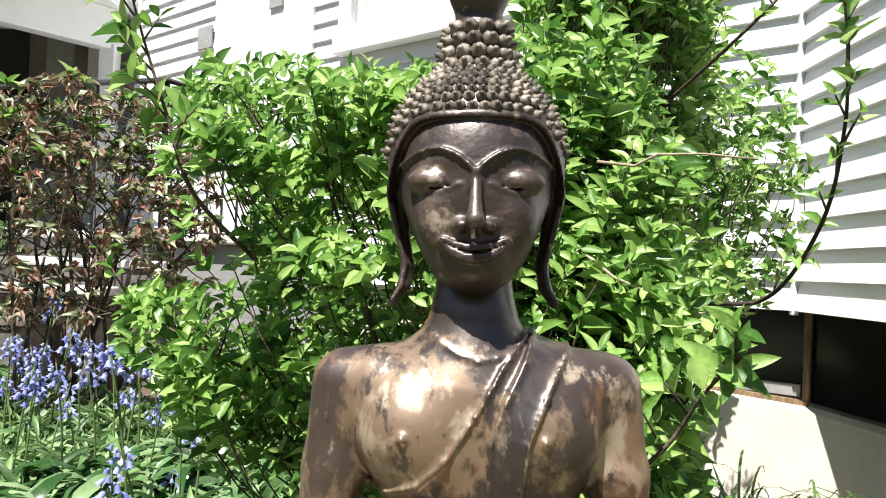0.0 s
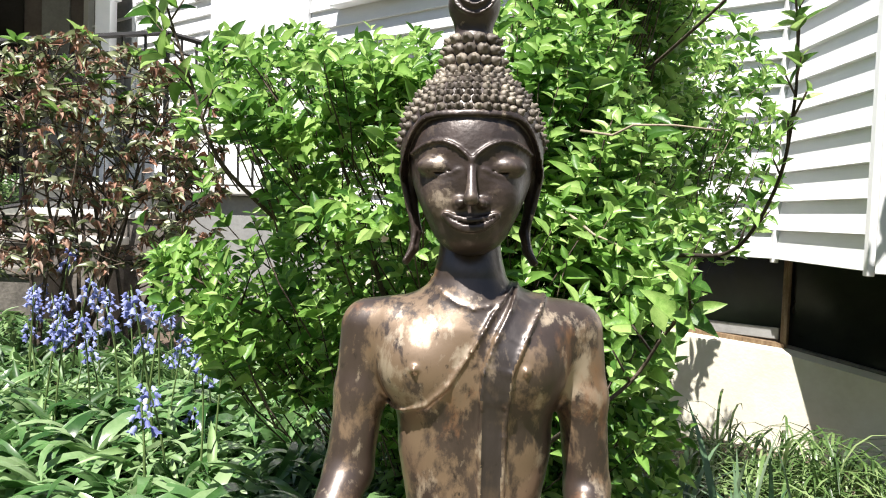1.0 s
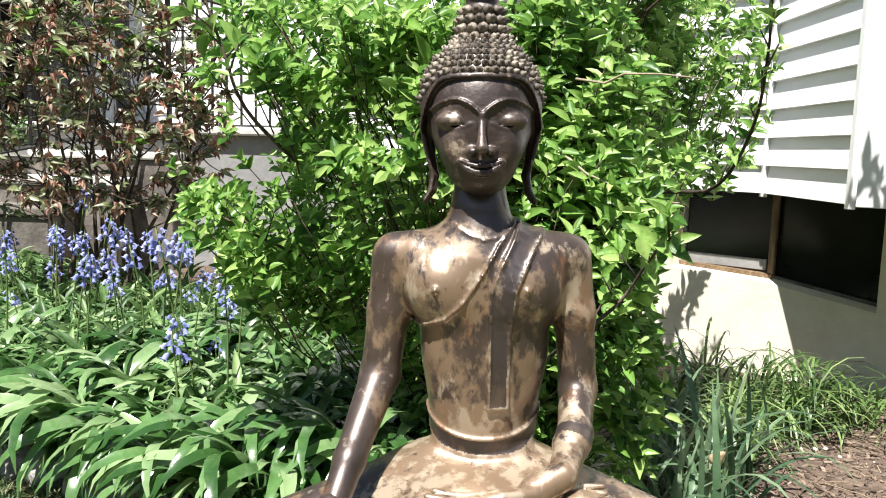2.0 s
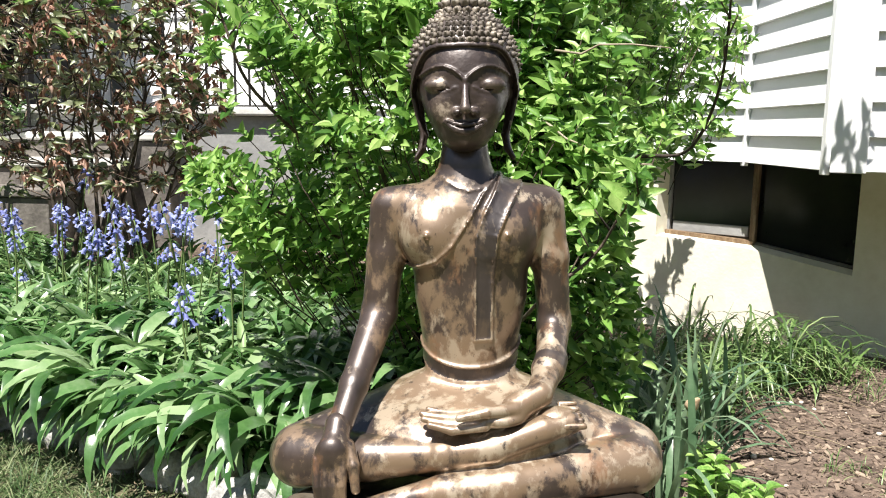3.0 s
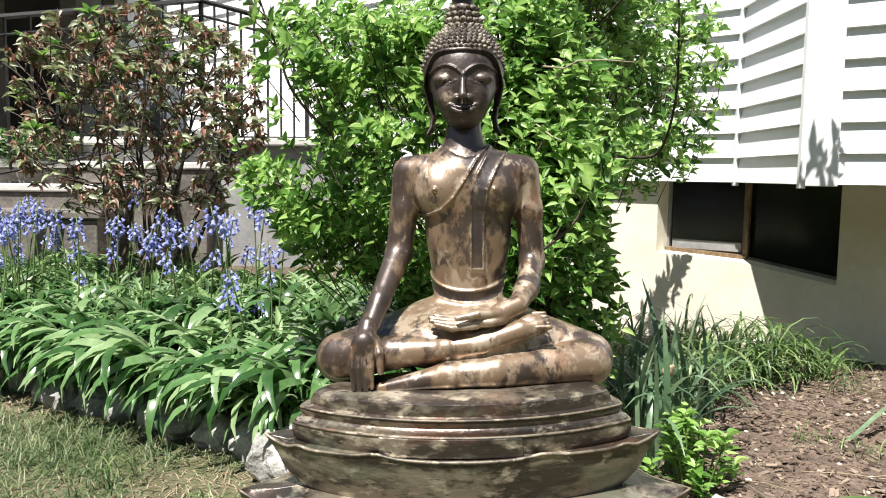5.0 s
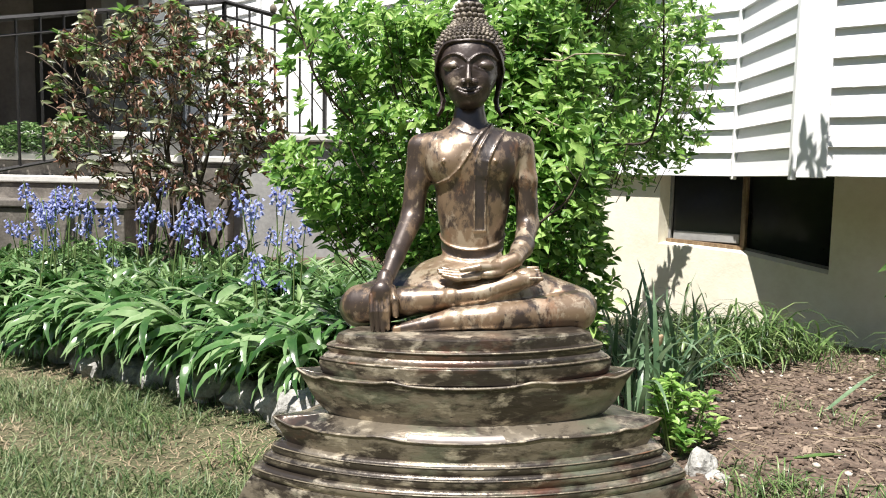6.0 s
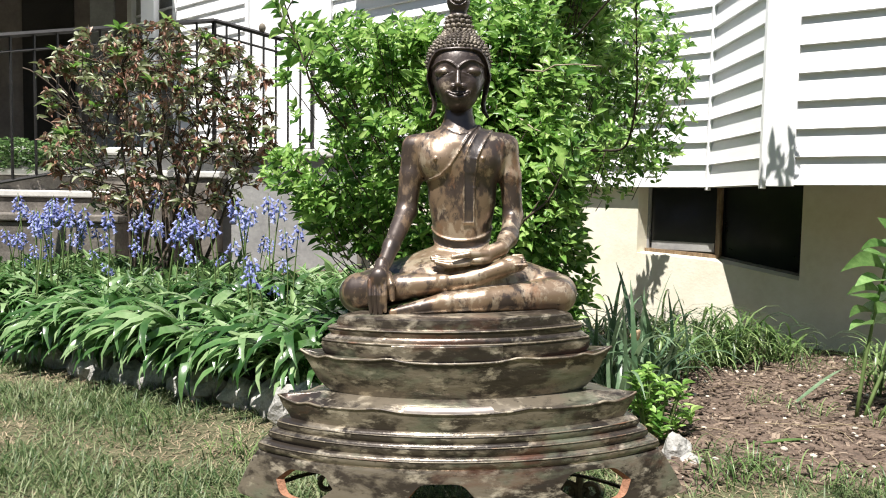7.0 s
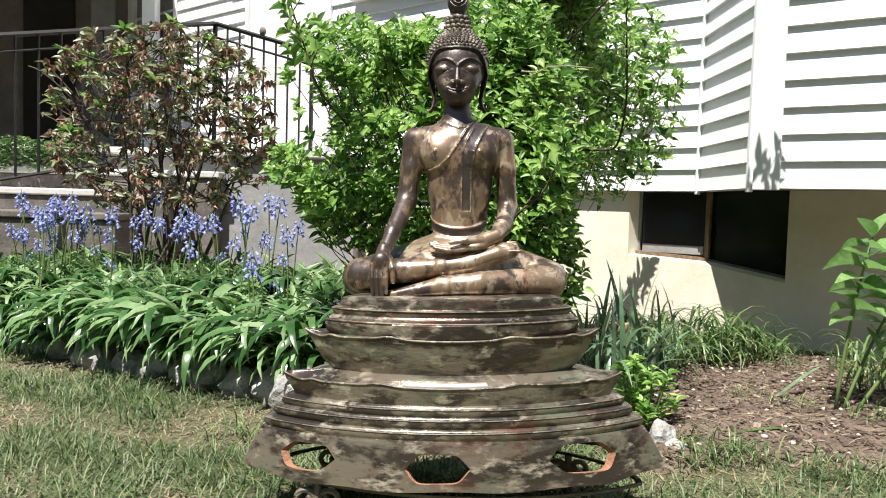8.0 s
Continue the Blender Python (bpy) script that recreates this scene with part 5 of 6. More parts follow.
leafy_branch([(0.35, 1.5, 1.2), (0.45, 1.3, 1.30), (0.52, 1.25, 1.38), (0.58, 1.22, 1.48)], 0.0042, 3, 0.05)
# an unseen long shoot arching over, added to cast leaf shadows on the bay
leafy_branch([(0.50, 2.0, 1.60), (0.75, 1.95, 1.80), (1.00, 1.92, 1.86), (1.13, 1.90, 1.82), (1.19, 1.89, 1.75)], 0.005, 2, 0.07, 2, 4)
# low shoots that reach back to the foundation
leafy_branch([(0.45, 2.3, 0.90), (0.66, 2.72, 0.98), (0.78, 2.95, 0.99), (0.87, 3.02, 0.985), (0.96, 3.02, 0.96)], 0.0045, 1, 0.062, 3, 4)
leafy_branch([(0.45, 2.3, 0.85), (0.62, 2.75, 0.90), (0.72, 2.98, 0.92), (0.82, 3.05, 0.90), (0.90, 3.06, 0.86)], 0.0045, 1, 0.058, 3, 4)
# bare pale twigs
for pts in (((0.19, 1.10, 1.052), (0.235, 1.06, 1.042), (0.265, 1.05, 1.058), (0.32, 1.02, 1.056), (0.385, 1.0, 1.048)), ((0.27, 1.12, 0.845), (0.33, 1.10, 0.838), (0.385, 1.09, 0.836)), ((0.17, 1.08, 0.92), (0.21, 1.05, 0.885), (0.27, 1.04, 0.86))):
    pale = tube(pts, [0.0026, 0.0023, 0.002, 0.0017, 0.0013][:len(pts)], 5)
    mesh_object("branch", *pale, PALE_BARK, shrub, "bare pale twig", smooth=True)
mesh_object("twig", wood_v, wood_f, BARK, shrub, "thin brown twigs", smooth=True)["kind"] = "stuff"
build_leaves(shrub, leaves, (0.40, 0.5, 0.10), LEAF, lambda m: m.translation.y + 0.2 * abs(m.translation.x), cap=280)
anchored(shrub)

# the withered flowering bush by the porch
bush = empty("rhododendron_bush", (-1.6, 3.2, 0.2), label="half-bare bush with dull leaves and withered rust-brown blooms", category="bush")
bv, bf = [], []
leaves, bloom = [], []
BUSH = [(0.62, -1.95, -1.20), (0.80, -2.22, -1.05), (1.05, -2.34, -0.98), (1.30, -2.38, -1.00), (1.48, -2.25, -1.10), (1.62, -2.0, -1.22)]
bush_tips = []
roots = [Vector((-1.6 + uni(-0.25, 0.3), 3.2 + uni(-0.15, 0.15), 0.12)) for _ in range(14)]
joints = []
for r in roots:
    tip = Vector((r.x + uni(-0.45, 0.45), r.y + uni(-0.25, 0.25), uni(0.9, 1.45)))
    mid = r.lerp(tip, 0.5) + Vector((uni(-0.1, 0.1), uni(-0.06, 0.06), 0))
    pts = curve_points(r, mid, tip, 7)
    v, f = tube(pts, [0.014 - 0.0017 * k for k in range(7)], 6)
    mesh_object("stem", v, f, BARK, bush, smooth=True)
    joints += pts[2:]
for _ in range(500):
    z = 0.64 + 0.96 * rng.random() ** 0.75
    x0, x1 = table(z, BUSH)
    ang, rho = uni(0, math.tau), rng.random() ** 0.42
    p = Vector(((x0 + x1) / 2 + (x1 - x0) / 2 * rho * math.cos(ang), 3.2 + 0.45 * rho * math.sin(ang), z))
    j = rng.choice(sorted(joints, key=lambda q: (q - p).length + 0.6 * max(0, q.z - p.z + 0.1))[:6])
    joints.append(j.lerp(p, 0.55))
    mid = j.lerp(p, 0.5) + Vector((uni(-0.05, 0.05), uni(-0.05, 0.05), uni(-0.03, 0.05)))
    bush_tips.append(p)
    if (p - j).length < 0.6:
        tube(curve_points(j, mid, p, 5), [0.004, 0.0035, 0.003, 0.0024, 0.0017], 4, bv, bf)
    for k in range(rng.choice((3, 4, 5, 6))):
        a = uni(0, math.tau)
        leaves.append(leaf_pose(p, (math.cos(a), math.sin(a), uni(-0.5, 0.7)), uni(0.035, 0.068), uni(-0.8, 0.8), (-0.2, -0.6, 0.8)))
    if rng.random() < 0.65:
        for k in range(rng.choice((5, 7, 9))):
            a = uni(0, math.tau)
            bloom.append(leaf_pose(p + Vector((uni(-0.02, 0.02), uni(-0.02, 0.02), uni(-0.02, 0.03))), (math.cos(a), math.sin(a), uni(-1.3, 0.2)), uni(0.022, 0.05), uni(-1.5, 1.5)))
for pts in (((-2.05, 3.0, 1.20), (-2.22, 2.98, 1.38), (-2.30, 2.97, 1.39)), ((-1.95, 2.95, 1.05), (-2.08, 2.93, 1.25), (-2.0, 2.92, 1.33)), ((-1.5, 2.85, 0.95), (-1.46, 2.83, 1.15), (-1.42, 2.82, 1.32))):
    tube(curve_points(*pts, 6), 0.004, 4, bv, bf)
mesh_object("twig", bv, bf, BARK, bush, "dark crooked twigs", smooth=True)["kind"] = "stuff"
build_leaves(bush, leaves, (0.42, 0.4, 0.35), DULL, lambda m: m.translation.y, cap=120)
blooms = mesh_object("withered_bloom", *scatter(leaf_template(0.5, 0.9, 0.6, 3), bloom), WITHERED, bush, "shrivelled rust-brown blooms", smooth=True)
blooms["kind"] = "stuff"
fresh = []
for _ in range(64):
    p = max(rng.choice(bush_tips), rng.choice(bush_tips), key=lambda q: q.z)
    for k in range(6):
        a = uni(0, math.tau)
        fresh.append(leaf_pose(p, (math.cos(a), math.sin(a), uni(0.3, 1.2)), uni(0.05, 0.085), uni(-0.4, 0.4)))
young = mesh_object("young_leaves", *scatter(leaf_template(0.34, 0.4, 0.2, 4), fresh), LEAF, bush, "fresh light green shoots", smooth=True)
young["kind"] = "stuff"
anchored(bush)
bush.location += Vector((-0.07, 0.0, -0.045))


def strap_mesh(name, length, width, rise, droop, mat, bend=0.0, segs=9):
    """An arching strap leaf from the origin along +x."""
    verts, faces = [], []
    x = z = 0.0
    ang = rise
    step = length / segs
    for i in range(segs + 1):
        s = i / segs
        w = width / 2 * (0.55 + 0.9 * s if s < 0.4 else 0.91 * (1 - ((s - 0.4) / 0.6) ** 2.4)) + 0.0006
        y = bend * s * s
        nx, nz = -math.sin(ang), math.cos(ang)
        verts += [(x + nx * w * 0.22, y - w, z + nz * w * 0.22), (x, y, z), (x + nx * w * 0.22, y + w, z + nz * w * 0.22)]
        x += math.cos(ang) * step
        z += math.sin(ang) * step
        ang -= droop / segs * (0.4 + 1.2 * s)
    for i in range(segs):
        a = 3 * i
        faces += [(a, a + 3, a + 4, a + 1), (a + 1, a + 4, a + 5, a + 2)]
    me = bpy.data.meshes.new(name)
    me.from_pydata(verts, [], faces)
    me.materials.append(mat)
    me.polygons.foreach_set("use_smooth", [True] * len(me.polygons))
    return me


# strap-leaved clumps along the rock edging
lily_leaves = [strap_mesh("leaf", l, w, r, d, STRAP, b) for l, w, r, d, b in
               ((0.38, 0.040, 1.30, 3.0, 0.03), (0.34, 0.036, 1.15, 2.8, -0.04), (0.42, 0.038, 1.40, 3.4, 0.02), (0.32, 0.034, 1.05, 2.6, 0.05), (0.37, 0.040, 1.45, 2.6, -0.02), (0.29, 0.033, 1.4, 1.5, 0.02))]
bed_z = lambda x, y: bed_height(x, y)
lily_kinds = []


def lily_clump(at, turn):
    ob = empty("daylily_clump", at, label="clump of arching light green strap leaves in the flower bed", category="daylily", group="strap-leaved clumps")
    for i in range(74):
        a = rng.gauss(-math.pi / 2, 0.8) if i < 54 else uni(0, math.tau)
        leaf = new("leaf", rng.choice(lily_leaves))
        leaf.parent = ob
        leaf.matrix_basis = Matrix.Translation((0.05 * math.cos(a) + uni(-0.05, 0.05), uni(-0.04, 0.05), 0)) @ Matrix.Rotation(a, 4, "Z") @ Matrix.Rotation(uni(-0.25, 0.3), 4, "Y") @ Matrix.Rotation(uni(-0.35, 0.35), 4, "X") @ Matrix.Scale(uni(0.7, 1.16), 4)
    ob.rotation_euler = (0.1, 0, turn)
    return ob


for k in range(3):
    x = -0.435 - 0.176 * k
    lily_kinds.append(lily_clump((x, edge_y(x) + 0.08, bed_z(x, edge_y(x) + 0.08)), -0.15 * k))
spots = [(-0.93 - 0.165 * i + uni(-0.03, 0.03), 0.08 + uni(-0.03, 0.03)) for i in range(12)] + [(-0.30 - 0.19 * i + uni(-0.04, 0.04), 0.27 + uni(-0.05, 0.06)) for i in range(14)] + [(-0.45 - 0.24 * i + uni(-0.06, 0.06), 0.52 + uni(-0.08, 0.10)) for i in range(10)]
spots += [(-0.22, 0.12), (-0.12, 0.14), (-0.20, 0.32), (-0.04, 0.24), (-0.36, 0.45), (-0.52, 0.66), (-0.64, 0.74), (-0.78, 0.78), (-0.92, 0.80), (-0.70, 0.90)]
for i, (x, dy) in enumerate(spots):
    x *= 1.036
    y = edge_y(x) + dy
    copy_thing(lily_kinds[i % 3], pose(x, y, bed_z(x, y) - 0.005, uni(0, 12), uni(-5, 5), uni(-25, 12)) @ Matrix.Scale(uni(0.85, 1.12) * (0.85 if dy > 0.2 else 1.0), 4))

# low mixed greenery between the flowers
cover = []
for _ in range(9500):
    x = uni(-3.2, 0.25)
    y = edge_y(x) + 0.18 + 1.25 * rng.random()
    if y > 4.3:
        continue
    z = bed_z(x, y) + uni(-0.02, 0.14) + 0.06 * noise.noise(Vector((x * 4, y * 4, 0)))
    a = uni(0, math.tau)
    cover.append(leaf_pose((x, y, z), (math.cos(a), math.sin(a), uni(-0.1, 2.4)), 0.04 + 0.11 * rng.random() ** 1.5, uni(-0.8, 0.8)))
tagged(mesh_object("groundcover", *scatter(leaf_template(0.20, 0.5, 0.45, 4), cover), COVER, smooth=True), "low mixed green leaves covering the flower bed", "groundcover", kind="stuff")


def bell_template():
    verts, faces = [], []
    n = 6
    for z, r in ((0.0, 0.12), (-0.25, 0.30), (-0.65, 0.32), (-0.95, 0.52)):
        for k in range(n * 2):
            rr = r * (1.25 if (k % 2 == 0 and z < -0.9) else (0.8 if z < -0.9 else 1.0))
            verts.append((rr * math.cos(k * math.pi / n), rr * math.sin(k * math.pi / n), z - (0.0 if k % 2 == 0 or z > -0.9 else -0.16)))
    m = n * 2
    for i in range(3):
        for k in range(m):
            faces.append((i * m + k, (i + 1) * m + k, (i + 1) * m + (k + 1) % m, i * m + (k + 1) % m))
    faces.append(tuple(range(m)))
    return verts, faces


BELL_MESH = bpy.data.meshes.new("bell")
BELL_MESH.from_pydata(*(lambda t: (t[0], [], t[1]))(bell_template()))
BELL_MESH.materials.append(BLUE)
BELL_MESH.polygons.foreach_set("use_smooth", [True] * len(BELL_MESH.polygons))


def bluebell(height, count, lean):
    ob = empty("bluebell", label="violet-blue bluebell spike on a slender green stem", category="bluebell", group="bluebells in the flower bed")
    top = Vector((lean, 0, height))
    pts = curve_points((0, 0, 0), (0, 0, height * 0.6), top, 7)
    v, f = tube(pts, [0.004, 0.004, 0.0036, 0.0033, 0.003, 0.0025, 0.002], 5)
    mesh_object("stem", v, f, STEM, ob, smooth=True)
    bells = []
    for i in range(count):
        s = i / count
        p = top.lerp(Vector(pts[-2]), s * 1.1)
        a = i * 2.4
        out = Vector((math.cos(a), math.sin(a), 0))
        size = 0.0138 + 0.0068 * s
        hang = (Vector((0, 0, 1)) + out * -uni(0.35, 0.9)).normalized()
        m = Matrix.Translation(p + out * (0.012 + 0.008 * s)) @ hang.to_track_quat("Z", "Y").to_matrix().to_4x4() @ Matrix.Scale(size * uni(0.9, 1.2), 4)
        bells.append(m)
    v, f = tube([top.lerp(Vector(pts[-2]), 1.2), top.lerp(Vector(pts[-2]), 0.4), top + Vector((0, 0, 0.012))], [0.0026, 0.0022, 0.0014], 5)
    spike = mesh_object("flower_spike", v, f, STEM, ob, "drooping violet-blue bells")
    for m in bells:
        bell = new("bell", BELL_MESH)
        bell.parent = spike
        bell.matrix_basis = m
    return ob


bells = [bluebell(h, c, l) for h, c, l in ((0.55, 13, 0.05), (0.48, 10, -0.07), (0.38, 9, 0.07), (0.52, 14, -0.04), (0.30, 8, 0.05))]
spots = [(-1.12, 2.13, 0), (-1.19, 2.05, 3), (-0.74, 1.62, 4), (-0.72, 1.72, 2), (-1.66, 2.5, 4)]
for i in range(44):
    x = -0.64 - 2.1 * (i + uni(-0.4, 1.4)) / 44
    y = edge_y(x) + uni(0.22, 0.95)
    spots.append((x, y, rng.choice((0, 0, 1, 1, 3, 3, 2, 4))))
for x, y in ((-0.66, 1.88), (-0.82, 2.15), (-0.88, 2.10), (-0.94, 2.22), (-2.05, 2.75), (-2.1, 2.8), (-2.15, 2.72), (-2.22, 2.85), (-2.0, 2.85), (-2.10, 2.50), (-2.02, 2.44), (-1.96, 2.52), (-2.16, 2.56), (-2.06, 2.60), (-1.90, 2.42), (-1.98, 2.36)):
    spots.append((x, y, rng.choice((0, 3))))
for i, (x, y, k) in enumerate(spots):
    m = pose(x, y, bed_z(x, y) - 0.01, uni(-6, 6), uni(-6, 6), uni(0, 360)) @ Matrix.Scale(uni(0.78, 1.18), 4)
    if i < 5 and k == i:
        bells[k].matrix_basis = m
    else:
        copy_thing(bells[k], m)
for k, b in enumerate(bells):
    if b.location.length < 0.001:
        x = -0.85 - 0.23 * k
        b.matrix_basis = pose(x, edge_y(x) + 0.5, bed_z(x, edge_y(x) + 0.5) - 0.01, 2, 3, 40 * k)


def rock(name, at, size, seed, mat, label, category, group=""):
    bm = bmesh.new()
    bmesh.ops.create_icosphere(bm, subdivisions=3, radius=0.5)
    off = Vector((seed * 3.7, seed * 1.3, 0))
    for v in bm.verts:
        n = v.co.normalized()
        k = 1 + 0.35 * noise.noise(n * 1.6 + off) + 0.12 * noise.noise(n * 4 + off)
        v.co = Vector((n.x * size[0], n.y * size[1], n.z * size[2])) * k * 0.5
    ob = part(name, bm, mat, None)
    ob.matrix_world = pose(*at, 0, 0, seed * 47)
    return tagged(ob, label, category, group)


for i in range(17):
    x = -0.31 - 0.140 * i + uni(-0.02, 0.02)
    s = uni(0.115, 0.17) * (1.25 if i < 3 else 1)
    rock("edging_rock", (x, edge_y(x) - 0.005 + uni(-0.02, 0.02), 0.030 + fall(x)), (s * 1.15, s * 0.9, s), i + 1, ROCK, "rough pale grey edging rock beside the flower bed", "rock", "edging rocks")
rock("edging_rock", (-0.445, 1.215, 0.035), (0.23, 0.13, 0.16), 42, ROCK, "large pale edging rock half hidden by strap leaves", "rock", "edging rocks")
rock("edging_rock", (0.615, 0.98, 0.01), (0.08, 0.06, 0.11), 31, ROCK, "low weathered stone at the mulch edge", "rock", "edging rocks")
rock("edging_rock", (0.645, 0.93, -0.004), (0.07, 0.06, 0.05), 33, ROCK, "low weathered stone at the mulch edge", "rock", "edging rocks")
rock("stone", (1.61, 2.70, -0.035), (0.08, 0.07, 0.06), 35, PEBBLE, "pale round stone by the foundation", "stone")
rock("stone", (1.67, 2.74, -0.04), (0.05, 0.04, 0.04), 36, PEBBLE, "small pale stone by the foundation", "stone")

# iris clumps
iris_leaves = [strap_mesh("leaf", l, w, r, d, IRIS, b) for l, w, r, d, b in
               ((0.46, 0.018, 1.45, 0.6, 0.03), (0.40, 0.016, 1.3, 1.5, 0.04), (0.46, 0.019, 1.35, 2.4, -0.04), (0.36, 0.016, 1.2, 1.9, 0.03), (0.50, 0.018, 1.4, 2.8, 0.03))]
for (x, y, n, sc) in ((0.53, 1.30, 18, 1.0), (0.645, 1.55, 24, 1.05), (0.45, 1.45, 14, 0.9), (0.80, 1.75, 16, 0.9), (0.58, 1.75, 18, 1.0)):
    ob = empty("iris_clump", (x, y, ground_height(x, y) - 0.005), label="clump of upright blue-green iris leaves, some bent over", category="iris", group="iris clumps")
    for i in range(n):
        a = math.tau * i / n + uni(-0.3, 0.3)
        leaf = new("leaf", rng.choice(iris_leaves))
        leaf.parent = ob
        leaf.matrix_basis = Matrix.Translation((uni(-0.05, 0.05), uni(-0.04, 0.04), 0)) @ Matrix.Rotation(a, 4, "Z") @ Matrix.Rotation(uni(-0.3, 0.15), 4, "Y") @ Matrix.Scale(sc * uni(0.75, 1.1), 4)
bm = bmesh.new()
bmesh.ops.create_icosphere(bm, subdivisions=2, radius=0.0145, matrix=Matrix.Diagonal((1.0, 0.7, 1.5, 1)))
for v in bm.verts:
    v.co *= 1 + 0.35 * noise.noise(v.co * 60)
    v.co.x *= 1 - 22 * v.co.z
    v.co.y *= 1 - 22 * v.co.z
fl = part("faded_flower", bm, FLOWER, None, smooth=True)
fl.location = (0.565, 1.31, 0.275)
fl.rotation_euler = (0.5, 0.6, 0)
tagged(fl, "shrivelled tan flower head on the iris clump", "flower")

# grass tufts along the foundation
tuft_blades = [strap_mesh("blades", l, 0.0095, r, d, TUFT, b, 7) for l, r, d, b in ((0.32, 1.30, 2.8, 0.03), (0.26, 1.0, 2.5, -0.03), (0.38, 1.40, 3.3, 0.05))]


def tuft(x, y, n, scale, mat=TUFT, name="grass_tuft"):
    src = [([tuple(q.co) for q in me.vertices], [tuple(p.vertices) for p in me.polygons]) for me in tuft_blades]
    vs, fs = [], []
    for k in range(3):
        ms = [Matrix.Translation((uni(-0.07, 0.07), uni(-0.05, 0.05), 0)) @ Matrix.Rotation(uni(0, math.tau), 4, "Z") @ Matrix.Rotation(uni(-0.4, 0.3), 4, "Y") @ Matrix.Scale(uni(0.55, 1.2) * scale, 4) for _ in range(n // 3)]
        a, b = scatter(src[k], ms)
        fs += [tuple(i + sum(len(w) for w in vs) for i in q) for q in b]
        vs.append(a)
    ob = mesh_object(name, np.concatenate(vs), fs, mat, smooth=True)
    ob.location = (x, y, ground_height(x, y))
    return tagged(ob, "tuft of long arching grass by the foundation", "grass tuft", "grass tufts")


for x, y, n, sc in ((0.78, 2.35, 54, 1.0), (0.92, 2.55, 60, 1.0), (1.05, 2.42, 66, 1.1), (1.18, 2.60, 66, 1.0), (1.28, 2.45, 60, 1.0), (1.36, 2.62, 60, 0.95),
                    (1.12, 2.25, 60, 0.95), (1.40, 2.38, 54, 0.9), (0.85, 2.0, 60, 1.0), (0.72, 1.85, 54, 1.0), (1.22, 2.35, 60, 1.0), (0.66, 2.15, 45, 1.0), (0.95, 2.15, 36, 0.7), (1.52, 2.55, 30, 0.6), (1.85, 2.35, 24, 0.6), (1.95, 2.05, 30, 0.7), (0.72, 2.75, 45, 1.0),
                    (0.55, 2.4, 45, 1.1), (1.05, 2.85, 45, 1.0)):
    tuft(x, y, n, sc)
for x, y, n, sc in ((1.15, 1.42, 30, 0.30), (0.78, 0.86, 36, 0.36), (0.66, 0.80, 36, 0.4), (1.0, 0.78, 30, 0.32), (-0.9, 1.2, 30, 0.35), (-0.6, 0.95, 36, 0.4)):
    tuft(x, y, n, sc)

# low leafy plant beside the base
sed = empty("low_leafy_plant", (0.57, 1.16, 0.0), label="low bushy plant with rounded yellow-green leaves", category="plant")
poses, sv, sf = [], [], []
for _ in range(30):
    a, r = uni(0, math.tau), 0.11 * rng.random() ** 0.5
    p = Vector((0.57 + r * math.cos(a) * 1.15, 1.16 + r * math.sin(a), uni(0.08, 0.24) - 0.3 * r))
    tube([(0.57 + 0.4 * r * math.cos(a), 1.16 + 0.4 * r * math.sin(a), 0), p], 0.0025, 4, sv, sf)
    for k in range(7):
        b = k * 2.4 + uni(-0.3, 0.3)
        poses.append(leaf_pose(p - Vector((0, 0, 0.006 * k)), (math.cos(b), math.sin(b), uni(0.0, 0.7)), uni(0.027, 0.045), uni(-0.3, 0.3)))
mesh_object("stem", sv, sf, STEM, sed)["kind"] = "stuff"
build_leaves(sed, poses, (0.62, 0.3, 0.1), LEAF, lambda m: m.translation.y, cap=120)
anchored(sed)
sed.location += Vector((0.028, 0.0, -0.014))

# tall young plant with big leaves on the mulch
young = empty("young_shrub", (1.235, 1.39, 0), label="young upright plant with large broad green leaves on the mulch", category="plant")
poses, sv, sf = [], [], []
for (dx, dy, h, ln) in ((0.0, 0.0, 0.60, 0.09), (0.08, 0.05, 0.50, 0.16), (0.14, -0.02, 0.44, 0.18)):
    foot = Vector((1.255 + dx * 0.4, 1.39 + dy * 0.4, -0.01))
    tip = foot + Vector((ln + dx, dy, h))
    pts = curve_points(foot, foot.lerp(tip, 0.5) + Vector((-0.02, 0, 0.03)), tip, 7)
    tube(pts, [0.007, 0.0065, 0.006, 0.005, 0.0045, 0.004, 0.003], 6, sv, sf)
    levels = max(4, int(h / 0.075))
    for i in range(levels + 1):
        p = Vector(pts[-1]).lerp(Vector(pts[3]), i / (levels + 0.2))
        a = i * math.pi / 2 + 0.4 + dx * 9
        for side in (0, math.pi):
            out = Vector((math.cos(a + side), math.sin(a + side), 0))
            poses.append(leaf_pose(p, out + Vector((0, 0, 1.3 if i == 0 else uni(0.1, 0.55))), uni(0.095, 0.145) * (1 if i else 0.9), uni(-0.3, 0.3)))
mesh_object("stem", sv, sf, STEM, young, smooth=True)
build_leaves(young, poses, (0.60, 0.35, 0.3), YOUNG, lambda m: m.translation.y, cap=44)
anchored(young)
young.location += Vector((0.035, 0.0, 0.0))

# ---- lawn, chips and litter ----


def blade_template():
    return [(0, -0.5, 0), (0, 0.5, 0), (0.25, -0.38, 0.55), (0.25, 0.38, 0.55), (0.75, 0, 1.0)], [(0, 1, 3, 2), (2, 3, 4)]


def on_lawn(x, y):
    if x > 0.47 and y > 0.80:
        return False
    return y < edge_y(x) - 0.02 and not (x > -0.3 and y > 1.35)


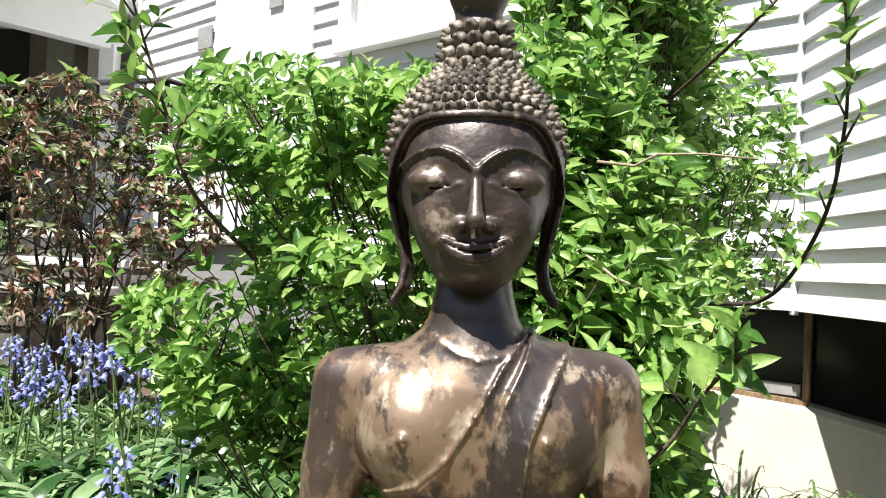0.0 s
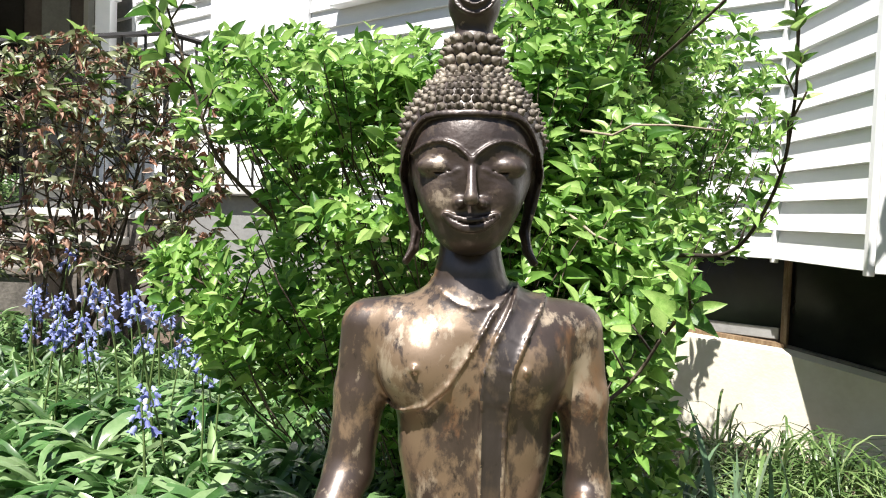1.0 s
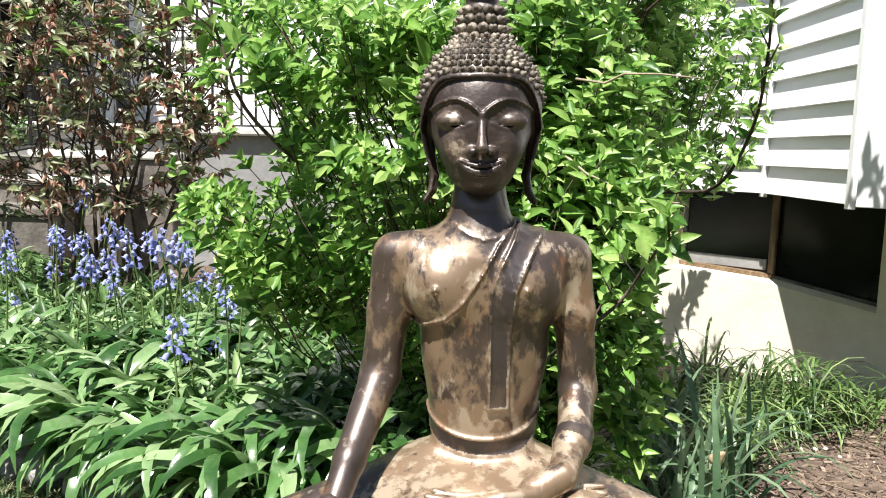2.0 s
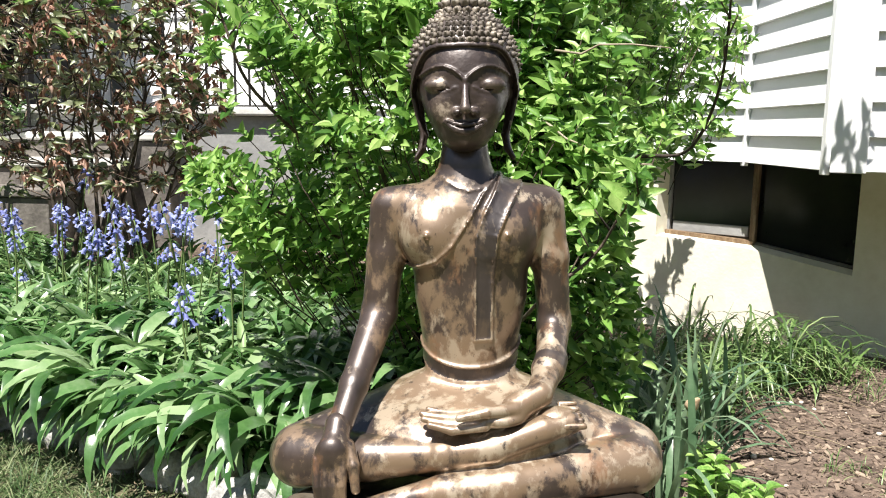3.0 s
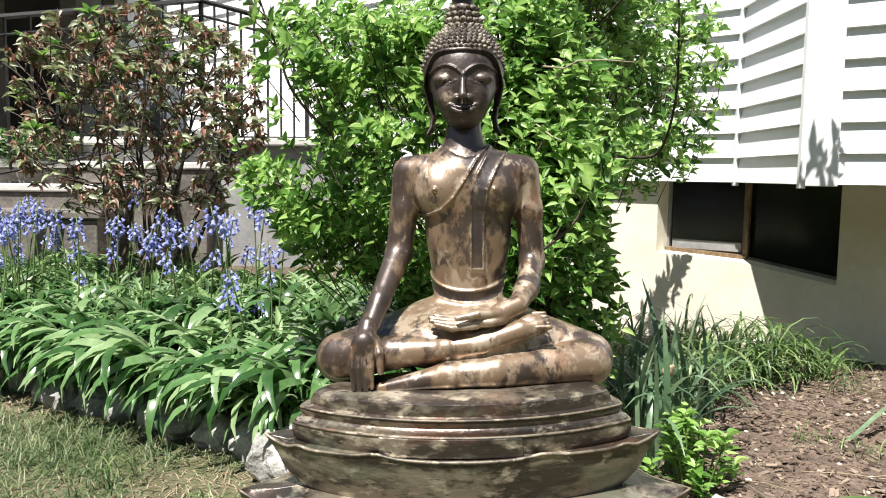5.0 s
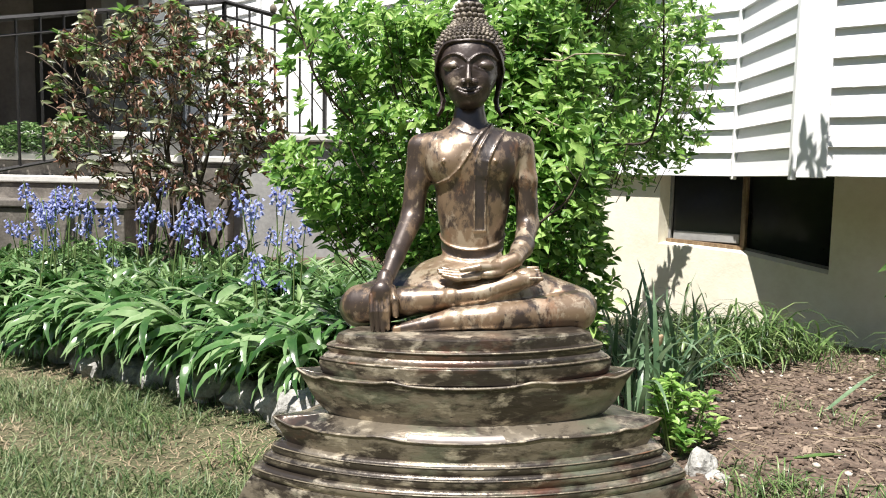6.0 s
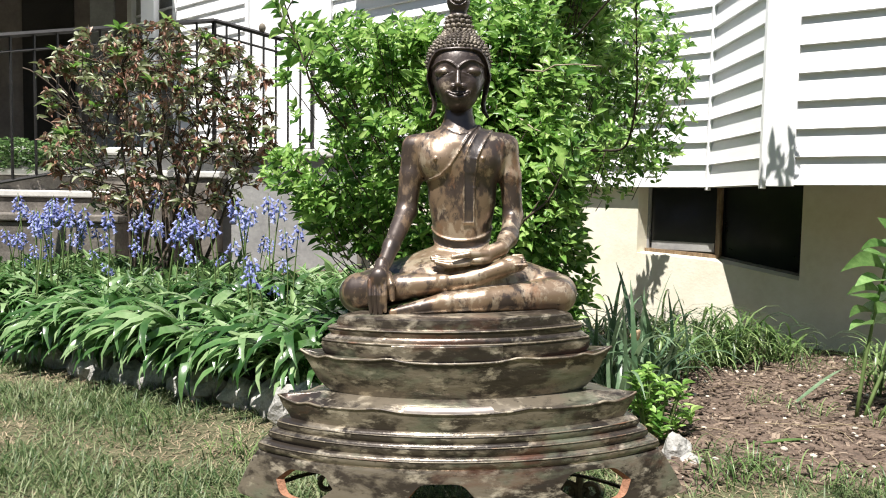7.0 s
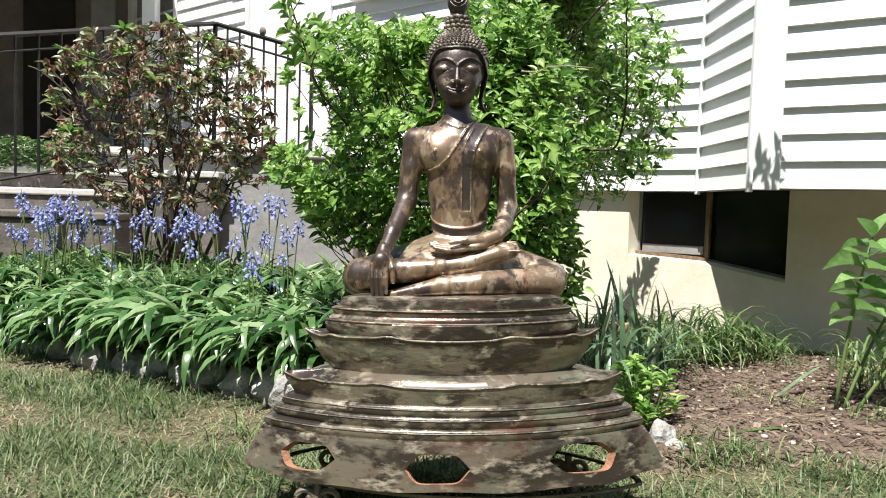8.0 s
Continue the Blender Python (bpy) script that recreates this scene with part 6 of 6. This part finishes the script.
grass, dry = [], []
while len(grass) < 40000:
    x, y = uni(-2.6, 1.5), uni(0.25, 2.75)
    if not on_lawn(x, y):
        continue
    n = noise.noise(Vector((x * 2.3, y * 2.3, 5))) + 0.5 * noise.noise(Vector((x * 7, y * 7, 8)))
    lush = rng.random() < 0.70 + 2.0 * n
    h = uni(0.020, 0.058) * ((1.1 + 0.7 * max(-0.3, n)) if lush else 0.7)
    m = Matrix.Translation((x, y, ground_height(x, y) - 0.002)) @ Matrix.Rotation(uni(0, math.tau), 4, "Z") @ Matrix.Rotation(uni(0.0, 1.35) if lush else uni(0.5, 1.5), 4, "Y") @ Matrix.Diagonal((h * uni(0.5, 1.4), 0.0040, h, 1))
    (grass if lush or rng.random() < 0.15 else dry).append(m)
tagged(mesh_object("grass", *scatter(blade_template(), grass), GRASS), "short patchy green lawn grass", "grass", kind="stuff")
tagged(mesh_object("thatch", *scatter(blade_template(), dry[:16000]), DRY), "dry straw-coloured thatch in the lawn", "thatch", kind="stuff")

chips = []
cube = ([(x, y, z) for x in (-0.5, 0.5) for y in (-0.5, 0.5) for z in (-0.5, 0.5)], [(0, 1, 3, 2), (4, 6, 7, 5), (0, 4, 5, 1), (2, 3, 7, 6), (0, 2, 6, 4), (1, 5, 7, 3)])
for _ in range(13000):
    x, y = uni(0.47, 2.5), uni(0.78, 2.75)
    s = 0.005 + 0.034 * rng.random() ** 3.0
    chips.append(Matrix.Translation((x, y, mulch_height(x, y) + 0.003)) @ Euler((uni(-0.4, 0.4), uni(-0.4, 0.4), uni(0, math.tau))).to_matrix().to_4x4() @ Matrix.Diagonal((s, s * uni(0.15, 0.5), uni(0.0015, 0.005), 1)))
tagged(mesh_object("mulch_chips", *scatter(cube, chips), MULCH), "scattered brown bark chips", "mulch", kind="stuff")
peb = []
bm = bmesh.new()
bmesh.ops.create_icosphere(bm, subdivisions=1, radius=0.5)
ico = ([tuple(v.co) for v in bm.verts], [tuple(v.index for v in f.verts) for f in bm.faces])
bm.free()
for _ in range(260):
    x, y = uni(0.5, 2.2), uni(0.75, 2.6)
    s = 0.004 + 0.024 * rng.random() ** 2.5
    peb.append(Matrix.Translation((x, y, mulch_height(x, y) + s * 0.2)) @ Matrix.Rotation(uni(0, 6), 4, "Z") @ Matrix.Diagonal((s, s * 0.8, s * 0.6, 1)))
tagged(mesh_object("pebbles", *scatter(ico, peb), PEBBLE, smooth=True), "small pale pebbles on the mulch", "pebble", kind="stuff")
straw_v, straw_f = [], []
for _ in range(190):
    x, y = uni(0.5, 2.0), uni(0.76, 2.4)
    a, l = uni(0, math.tau), 0.02 + 0.2 * rng.random() ** 2
    p = Vector((x, y, mulch_height(x, y) + 0.006))
    q = Vector((x + l * math.cos(a), y + l * math.sin(a), mulch_height(x + l * math.cos(a), y + l * math.sin(a)) + 0.007))
    tube([p, p.lerp(q, 0.5) + Vector((0, 0, uni(0.002, 0.015))), q], 0.0013, 4, straw_v, straw_f)
tagged(mesh_object("dry_stalks", straw_v, straw_f, DRY), "dry straw stalks lying on the mulch", "straw", kind="stuff")

# fallen strap leaf and weeds on the mulch
fallen = new("fallen_leaf", strap_mesh("fallen_leaf", 0.36, 0.018, 0.42, 0.5, IRIS, 0.06))
fallen.matrix_world = pose(1.12, 1.50, 0.005, 0, 0, 28)
tagged(fallen, "pale blue-green strap leaf lying on the mulch", "leaf")
fallen = new("fallen_leaf", strap_mesh("fallen_leaf", 0.16, 0.022, 0.10, 0.3, TUFT, 0.02))
fallen.matrix_world = pose(0.88, 1.08, 0.012, 0, 0, 8)
tagged(fallen, "short green strap leaf lying on the mulch", "leaf")
for x, y, n, sc in ((1.06, 1.52, 36, 0.26), (0.72, 0.95, 30, 0.3), (0.74, 0.84, 36, 0.34), (0.88, 0.82, 36, 0.34), (1.34, 1.22, 18, 0.3),
                    (1.55, 2.38, 24, 0.4), (1.62, 2.55, 30, 0.45), (1.45, 2.2, 24, 0.35), (1.72, 2.2, 30, 0.55), (1.55, 1.7, 36, 0.75), (1.66, 1.85, 42, 0.85), (1.38, 1.30, 24, 0.4)):
    tuft(x, y, n, sc)

# greenery beside the porch steps
lv = []
for _ in range(2600):
    x, y = uni(-4.2, -2.79), uni(4.38, 4.64)
    z = 0.83 + 0.22 * rng.random() ** 0.7 + 0.04 * noise.noise(Vector((x * 5, y * 5, 4)))
    a = uni(0, math.tau)
    lv.append(leaf_pose((x, y, z), (math.cos(a), math.sin(a), uni(-0.2, 1.2)), uni(0.025, 0.06), uni(-0.8, 0.8)))
tagged(mesh_object("step_planting", *scatter(leaf_template(0.45, 0.4, 0.3, 3), lv), COVER, smooth=True), "low pale green leaves growing over the porch steps", "plant", kind="stuff")
